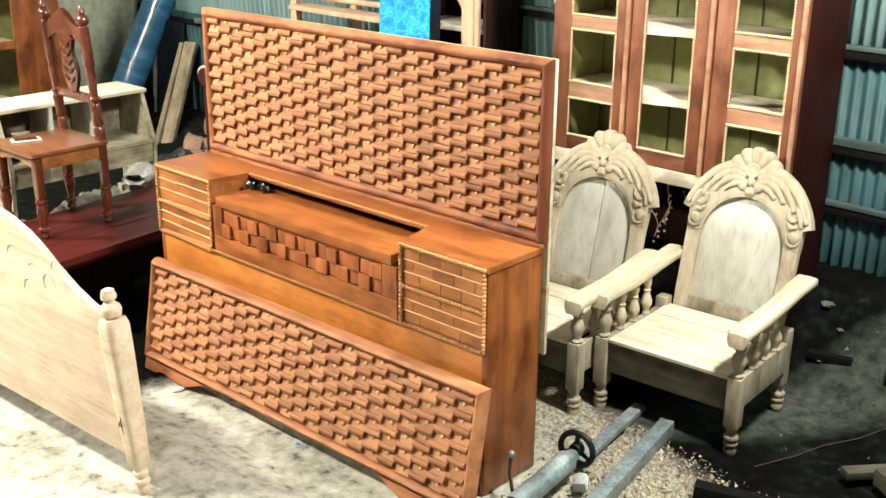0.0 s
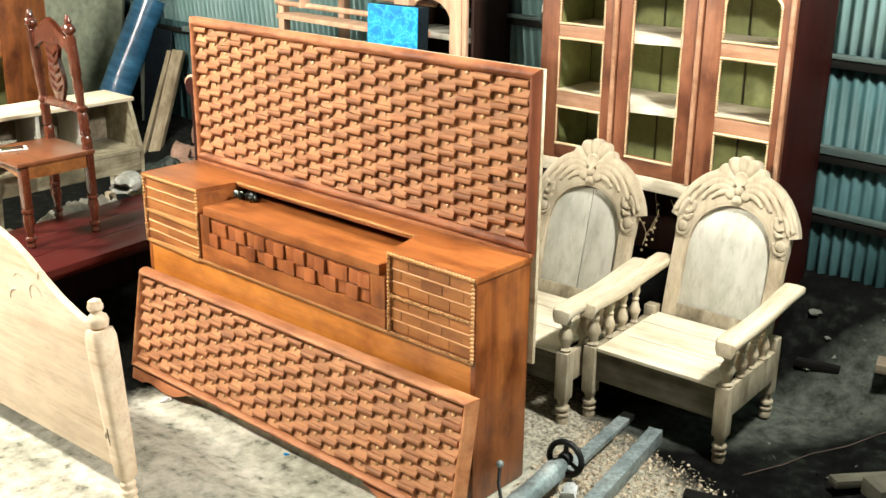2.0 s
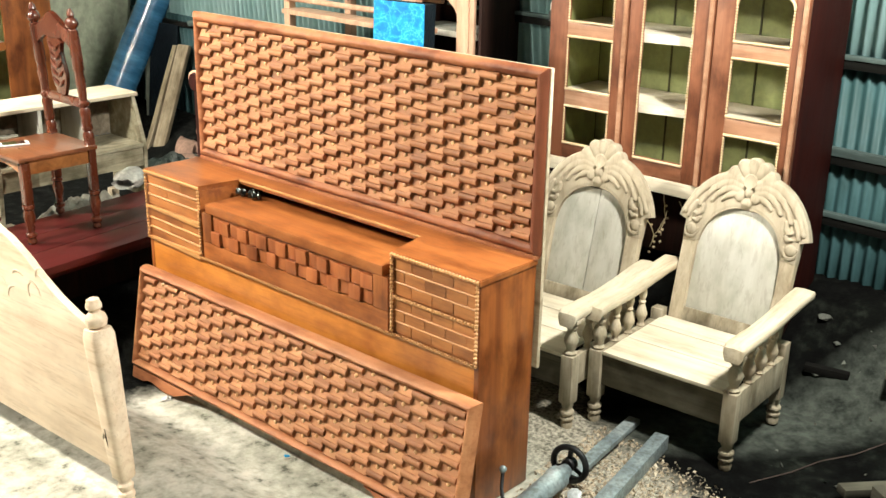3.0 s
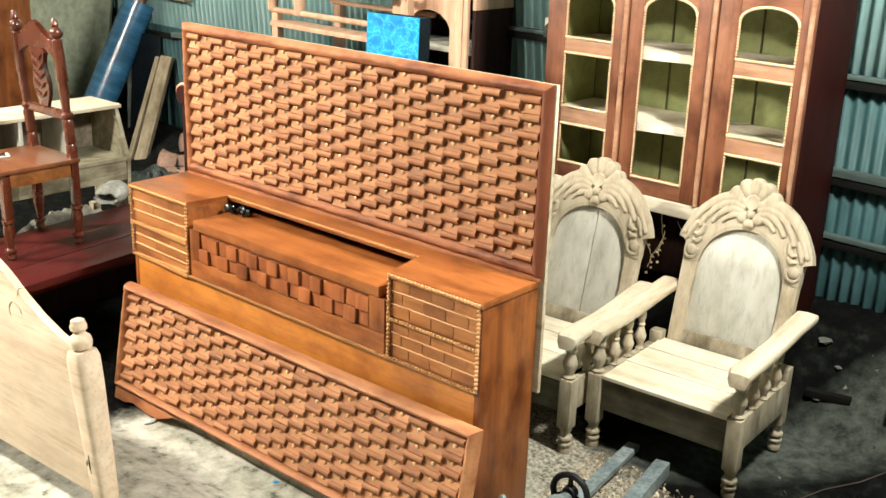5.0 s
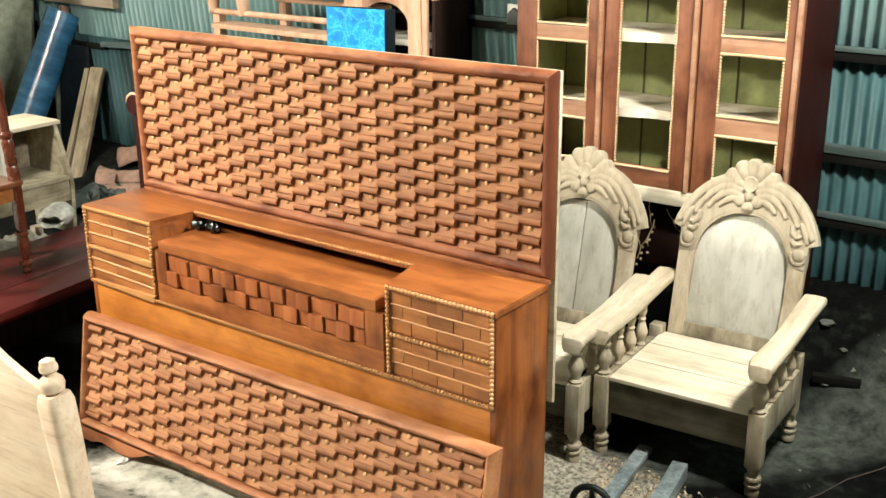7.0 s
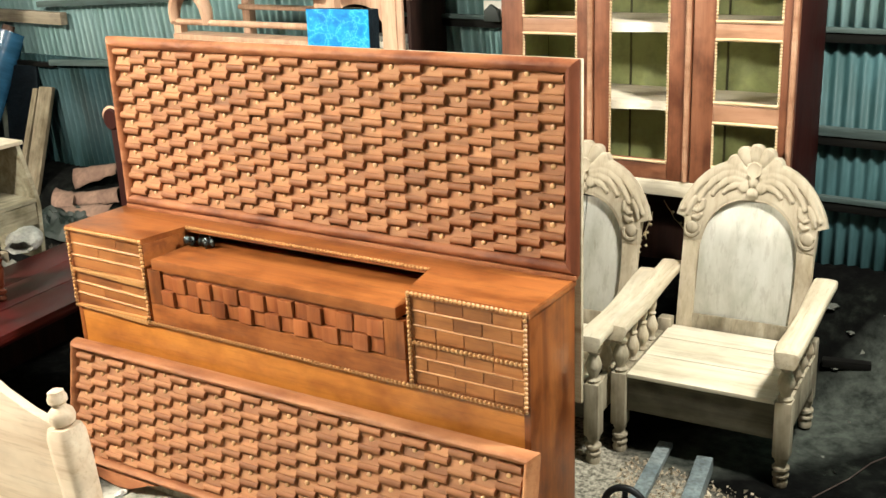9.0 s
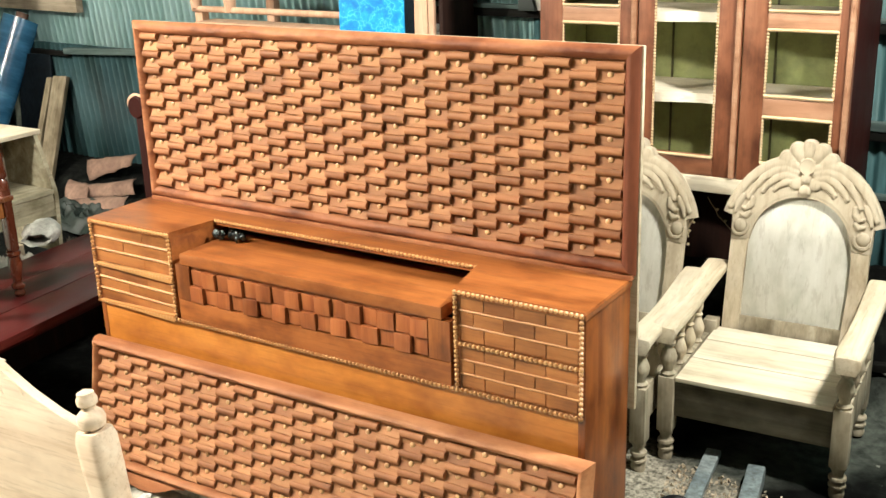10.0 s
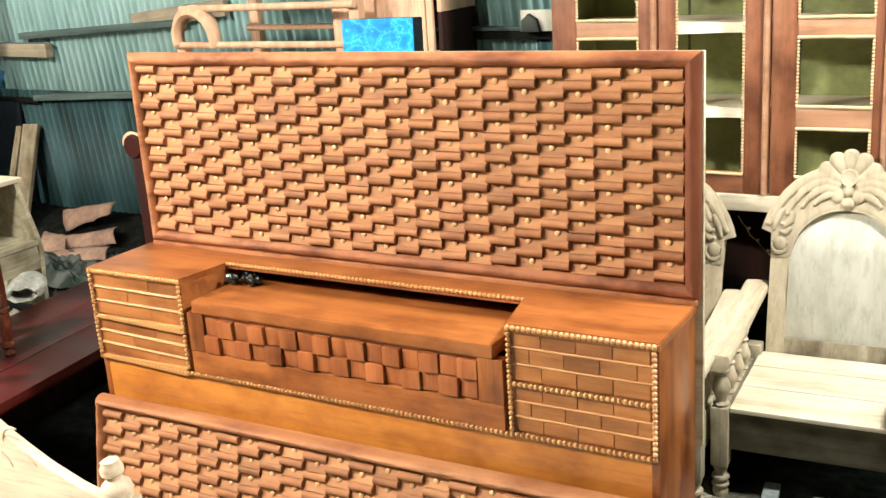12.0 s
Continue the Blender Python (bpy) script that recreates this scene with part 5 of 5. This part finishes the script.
cardboard((-4.24, 1.84, .190), (-4.06, 1.86, .165), (-4.17, 1.74, .095), (-3.95, 1.73, .100), .020, 5.0, "curled pinkish cardboard corner on a scrap heap")
cardboard((-4.14, 1.74, .098), (-3.62, 1.75, .180), (-4.07, 1.67, .060), (-3.58, 1.67, .130), .014, 7.0, "dusty strip of pinkish cardboard on a scrap heap")
crumpled_sheet(-3.83, 1.70, .02, .90, .50, .15, 8.0, "dark heap of workshop scrap by the iron wall", M_TARP)


# ---- unfinished frame, wardrobe and blue board behind the headboard ----
def bed_rack():
    t = thing("unfinished_frame", pose(-2.42, 1.50, 0, 0, 0, -3), "unfinished pale wooden frame with rails behind the headboard", "frame")
    for x, y in ((-.40, .13), (-.13, .34), (.60, .14)):
        part("post", box((x - .026, y - .022, 0.02), (x + .026, y + .022, 1.75 if x > -.3 else 1.25), .006), M_PINKWOOD, t)
    for z, h, xa, y in ((1.245, .030, -.42, .10), (1.30, .026, -.16, .31), (1.405, .032, -.36, .10), (1.53, .034, -.36, .10)):
        part("rail", tube([(xa, y, z), ((xa + .62) / 2, y, z + .002), (.62, y, z + .004)], h / 2, 10), M_PINKWOOD, t)
    part("shelf_board", box((-.38, .06, 1.165), (.70, .20, 1.190), .004), M_PINKWOOD, t)
    pts = arc(-.285, 1.27, .115, .125, 190, -15, 18)
    part("scrolled_arm", tube([(x, .10, z) for x, z in pts], [.020 + .010 * math.sin(math.pi * k / 18) for k in range(19)], 10, None, 1.5, (0, 1, 0)), M_PINKWOOD, t)


bed_rack()


def wardrobe():
    t = thing("wardrobe", pose(-1.652, 1.70, 0.0), "unfinished wardrobe with arched opening, pinkish front, dark brown side", "wardrobe")
    W, D, H = .17, .31, 1.62
    # side is dark brown up to 1.355 m and pinkish above
    part("side_panel", box((W - .02, .022, 0.02), (W, D, 1.355), .003), M_DARKBROWN, t, "dark brown side")
    part("side_rail", box((W - .02, .022, 1.357), (W, D, H), .003), M_PINKWOOD, t)
    part("side_panel", box((-.35, .022, 0.02), (-.33, D, H), .003), M_DARKBROWN, t)
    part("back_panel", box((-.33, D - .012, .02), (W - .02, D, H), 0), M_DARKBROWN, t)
    xa, xb = -0.246, 0.029
    part("stile", box((xb, 0, .02), (xb + .075, .022, H), .005), M_PINKWOOD, t)
    part("stile", box((xb + .078, .003, .02), (xb + .108, .022, H), .005), M_PINKWOOD, t)
    part("stile", box((-.35, 0, .02), (xa, .022, H), .005), M_PINKWOOD, t)
    ring = arc((xa + xb) / 2, 1.253, (xb - xa) / 2, .085, 180, 0, 16)
    part("arched_rail", slab([(xa, H)] + ring + [(xb, H)], .001, .021, .003), M_PINKWOOD, t)
    part("shelf", box((-.33, .03, 1.144), (W - .02, D - .013, 1.173), .003), M_WHITEWOOD, t, "pale raw shelf")


wardrobe()


def blue_board():
    t = thing("blue_board", pose(-1.310, 1.0, 0.9535, -2, 0, 6), "bright blue marbled sheet on a black block behind the headboard", "board")
    part("sheet", box((-0.133, -.036, 0), (0.133, -.028, .447), .003), M_BLUE, t)
    part("backing_block", box((-0.129, -.0275, 0), (0.131, .05, .445), .004), M_NAVY, t, "black block")
    st = part("trestle", box((-.13, -.07, 0), (.13, .07, .95), .01), M_DARKBROWN)
    st.matrix_basis = pose(-1.310, 1.0, 0.0, 0, 0, 6)
    tagged(st, "dark brown wooden plinth behind the headboard", "plinth")


blue_board()


def scroll_bracket():
    t = thing("scrolled_bracket", pose(-1.80, .31, 0), "red-brown scrolled wooden bracket standing behind the headboard panel", "bracket")
    part("upright", box((-.012, -.014, 0.0), (.045, .014, 1.05), .006), M_DARKRED, t)
    bm = lathe([(.008, -.018), (.034, -.018), (.040, -.012), (.040, .012), (.034, .018), (.008, .018)], 20, m=Matrix.Translation((-.004, 0, 1.085)) @ Matrix.Rotation(radians(90), 4, "X"))
    part("scroll", bm, M_DARKRED, t)
    part("scroll_rim", tube([(x, -.004, z) for x, z in arc(-.004, 1.085, .038, .038, 40, 235, 14)], [.005 + .007 * math.sin(math.pi * k / 14) ** 2 for k in range(15)], 8), M_PINKWOOD, t, "pale sanded rim")


scroll_bracket()


def wall_wedge():
    t = thing("wall_bracket", pose(-1.19, 1.93, 1.2535), "pale bracket with a dark green wedge standing on the wall rail", "bracket")
    part("plate", box((-.045, .0, .0), (.10, .012, .085), .003), M_WHITEWOOD, t)
    part("wedge", slab([(-.03, 0), (-.03, .045), (.0, .072), (.035, .05), (.05, 0)], -.028, -.002, .003), M_TARP, t, "dark green wedge")


wall_wedge()


# ---- second display cabinet, far at the side ----
def side_cabinet():
    t = thing("side_cabinet", pose(-4.62, .20, .0, 0, 0, 0), "orange-brown wooden cabinet with olive interior shelves, far at the side", "cabinet")
    part("front_panel", box((-.02, .68, 0), (0, 1.0, 1.9), .004), M_ORANGE_Z, t)
    part("side_panel", box((-.4, .98, 0), (-.022, 1.0, 1.9), .003), M_ORANGE_Z, t)
    part("back_panel", box((-.4, -.7, 0), (-.385, .98, 1.9), 0), M_OLIVE, t, "olive-green painted back")
    for z in (.46, .84, 1.24):
        part("shelf", box((-.384, -.7, z), (-.02, .679, z + .03), .003), M_WHITEWOOD, t)
        part("front_rail", box((-.018, -.7, z - .02), (.0, .679, z + .03), .003), M_ORANGE_X, t)


side_cabinet()


# ---- pipe clamp with handwheel, bars and litter by the chairs ----
def pipe_clamp():
    t = thing("pipe_clamp", Matrix.Translation((.152, .145, .075)) @ Matrix.Rotation(radians(7.5), 4, "Z"), "old steel pipe clamp with a black handwheel lying on the floor", "clamp")
    along = Matrix.Rotation(radians(-90), 4, "X") @ Matrix.Identity(4)
    part("barrel", lathe([(.022, -.22), (.036, -.215), (.038, -.10), (.036, -.095), (.036, .07), (.039, .08), (.039, .115), (.030, .130), (.022, .165)], 20, m=along), M_STEEL, t)
    wheel = bmesh.new()
    wm = Matrix.Translation((0, .188, .012)) @ Matrix.Rotation(radians(-90), 4, "X")
    ring = [(.060 * math.cos(2 * math.pi * k / 28), .060 * math.sin(2 * math.pi * k / 28), 0) for k in range(29)]
    tube(ring, .0105, 10, wheel, m=wm)
    part("handwheel", wheel, M_BLACKIRON, t, "black cast-iron handwheel")
    for k in range(3):
        a = radians(30 + 120 * k)
        part("spoke", tube([(0, 0, 0), (.056 * math.cos(a), .056 * math.sin(a), 0)], .009, 8, None, .6, m=wm), M_BLACKIRON, t)
    part("hub", lathe([(.02, -.016), (.024, -.01), (.024, .012), (.012, .02)], 16, m=wm), M_BLACKIRON, t)
    part("collar", lathe([(.028, -.235), (.036, -.23), (.036, -.215), (.028, -.21)], 18, m=along), M_BLACKIRON, t)
    bar = box((-.023, .20, -.055), (.023, .69, -.033), .003)
    part("slide_bar", bar, M_STEEL, t)
    # small lever with two knobs on the near end
    part("lever", tube([(-.05, -.14, .0), (-.085, -.10, .03), (-.10, -.07, .075)], .006, 8), M_BLACKIRON, t)
    bm = bmesh.new()
    bmesh.ops.create_icosphere(bm, subdivisions=2, radius=.013, matrix=Matrix.Translation((-.10, -.07, .08)))
    part("knob", bm, M_STEEL, t)


pipe_clamp()


def channel_bar():
    ob = part("steel_channel", box((-.026, 0, -.03), (.026, .80, .025), .004), M_STEEL)
    ob.matrix_basis = pose(.352, -.03, .034, 0.3, 0, 9.6)
    return tagged(ob, "worn blue-grey steel channel bar lying on the floor", "steel bar")


channel_bar()


def hinge_plate():
    t = thing("hinge_plate", pose(.222, .225, .016, 8, -6, 25), "small pale steel hinge plate lying beside the clamp", "hinge")
    part("leaf", slab([(-.022, 0), (.022, 0), (.022, .05), (.010, .062), (-.010, .062), (-.022, .05)], -.002, .002, .001, m=Matrix.Rotation(radians(-62), 4, "X")), M_PALESTEEL, t)
    part("leaf", slab([(-.022, 0), (.022, 0), (.022, .045), (-.022, .045)], -.002, .002, .001, m=Matrix.Rotation(radians(20), 4, "X")), M_PALESTEEL, t)
    part("knuckle", tube([(-.023, 0, 0), (.023, 0, 0)], .005, 10), M_PALESTEEL, t)


hinge_plate()


def litter():
    """Wood chips and stones on the ground."""
    rng = random.Random(21)
    for name, count, material, label, size in (("wood_chips", 5200, M_CHIP, "pale wood chips and sawdust lumps on the ground", .0038), ("gravel", 40, M_RUBBLE, "loose grey grit on the earth", .005)):
        verts, faces = [], []
        for _ in range(count):
            if name == "wood_chips":
                u = rng.random()
                x, y = -.02 + rng.uniform(0, .9), .05 + rng.gauss(.38, .22)
                y -= .35 * (x - .2)
            else:
                x, y = rng.uniform(.5, 1.3), rng.uniform(.9, 1.8)
            if (-1.76 < x < .02 and y < .32) or (name == "wood_chips" and y > .74 - .12 * x):
                continue
            s = size * rng.choice((.4, .6, .8, 1.0, 1.2, 1.6))
            c = Vector((x, y, ground_z(x, y) + s * .3))
            r = Euler((rng.uniform(0, 6), rng.uniform(0, 6), rng.uniform(0, 6))).to_matrix()
            q = len(verts)
            sx, sy, sz = s * rng.uniform(.7, 1.8), s, s * rng.uniform(.25, .8)
            for a, b, d in ((1, 1, -1), (-1, 1, 1), (-1, -1, -1), (1, -1, 1)):
                verts.append(tuple(c + r @ Vector((a * sx, b * sy, d * sz))))
            faces += [(q, q + 1, q + 2), (q, q + 2, q + 3), (q, q + 3, q + 1), (q + 1, q + 3, q + 2)]
        me = bpy.data.meshes.new(name)
        me.from_pydata(verts, [], faces)
        me.materials.append(material)
        tagged(new(name, me), label, "debris", kind="stuff")


litter()


def rubble(x, y, s, seed, label, material=None):
    bm = bmesh.new()
    bmesh.ops.create_icosphere(bm, subdivisions=2, radius=1)
    for v in bm.verts:
        v.co *= 1 + .45 * noise.noise(v.co * 1.4 + Vector((seed, seed, 0)))
    ob = part("stone", bm, material or M_RUBBLE, smooth=False)
    ob.matrix_basis = pose(x, y, ground_z(x, y) + s * .12, 0, 0, seed * 40) @ Matrix.Diagonal((s, s * .8, s * .28, 1))
    return tagged(ob, label, "stone", "stones by the wall")


for k, (x, y, s) in enumerate(((.44, 1.52, .022), (.37, 1.70, .034), (.46, 1.63, .018))):
    rubble(x, y, s, k + 1.3, "rough pale stone half sunk in the dark earth")


def timber_offcut(m, size, label, material=None):
    ob = part("timber_offcut", box(tuple(-s / 2 for s in size), tuple(s / 2 for s in size), .004), material or M_GREYRAW)
    ob.matrix_basis = m
    return tagged(ob, label, "offcut", "timber offcuts")


timber_offcut(pose(.70, .53, .03, 0, 3, 22), (.42, .05, .05), "dark weathered timber offcut on the floor", M_LOG)
timber_offcut(pose(1.04, 1.02, .05, 0, 0, -35), (.10, .34, .06), "dusty grey timber offcut on the dark floor", M_DUSK)
timber_offcut(pose(.88, .97, .03, 0, 4, 55), (.22, .05, .03), "short grey timber offcut on the dark floor", M_DUSK)
timber_offcut(pose(.82, 1.52, .22, 4, 0, 15), (.24, .08, .035), "tan timber offcut lying by the wall", M_GREYRAW)


timber_offcut(pose(0.473, 1.527, ground_z(0.473, 1.527) + .012, 0, 0, 11.8), (0.167, .035, .03), "black charred stick lying on the dark floor", M_LOG)


def scrap(x, y, size, seed, label, material):
    """A small crumpled bit of litter."""
    bm = bmesh.new()
    bmesh.ops.create_icosphere(bm, subdivisions=3, radius=1)
    for v in bm.verts:
        v.co *= 1 + .8 * noise.noise(v.co * 2.1 + Vector((seed, 0, seed)))
    ob = part("scrap", bm, material, smooth=False)
    ob.matrix_basis = pose(x, y, ground_z(x, y) + size * .3, 0, 0, seed * 50) @ Matrix.Diagonal((size * 1.5, size * .8, size * .5, 1))
    return tagged(ob, label, "litter", "scraps on the floor")


scrap(-1.477, -0.150, .016, 1.7, "crumpled white paper scrap under the footboard", M_WHITEPLASTIC)
scrap(-0.794, -0.103, .007, 4.1, "tiny bright blue plastic scrap beside the footboard", M_BLUE)


def cable():
    pts = [(.55, .78, .03), (.62, .95, .028), (.66, 1.08, .03), (.74, 1.20, .03), (.79, 1.34, .035), (.90, 1.45, .05), (1.1, 1.5, .06)]
    ob = part("cable", tube([(x, y, ground_z(x, y) + .004) for x, y, z in pts], .0022, 6), M_CABLE)
    return tagged(ob, "thin dusty cable trailing over the dark floor", "cable")


cable()
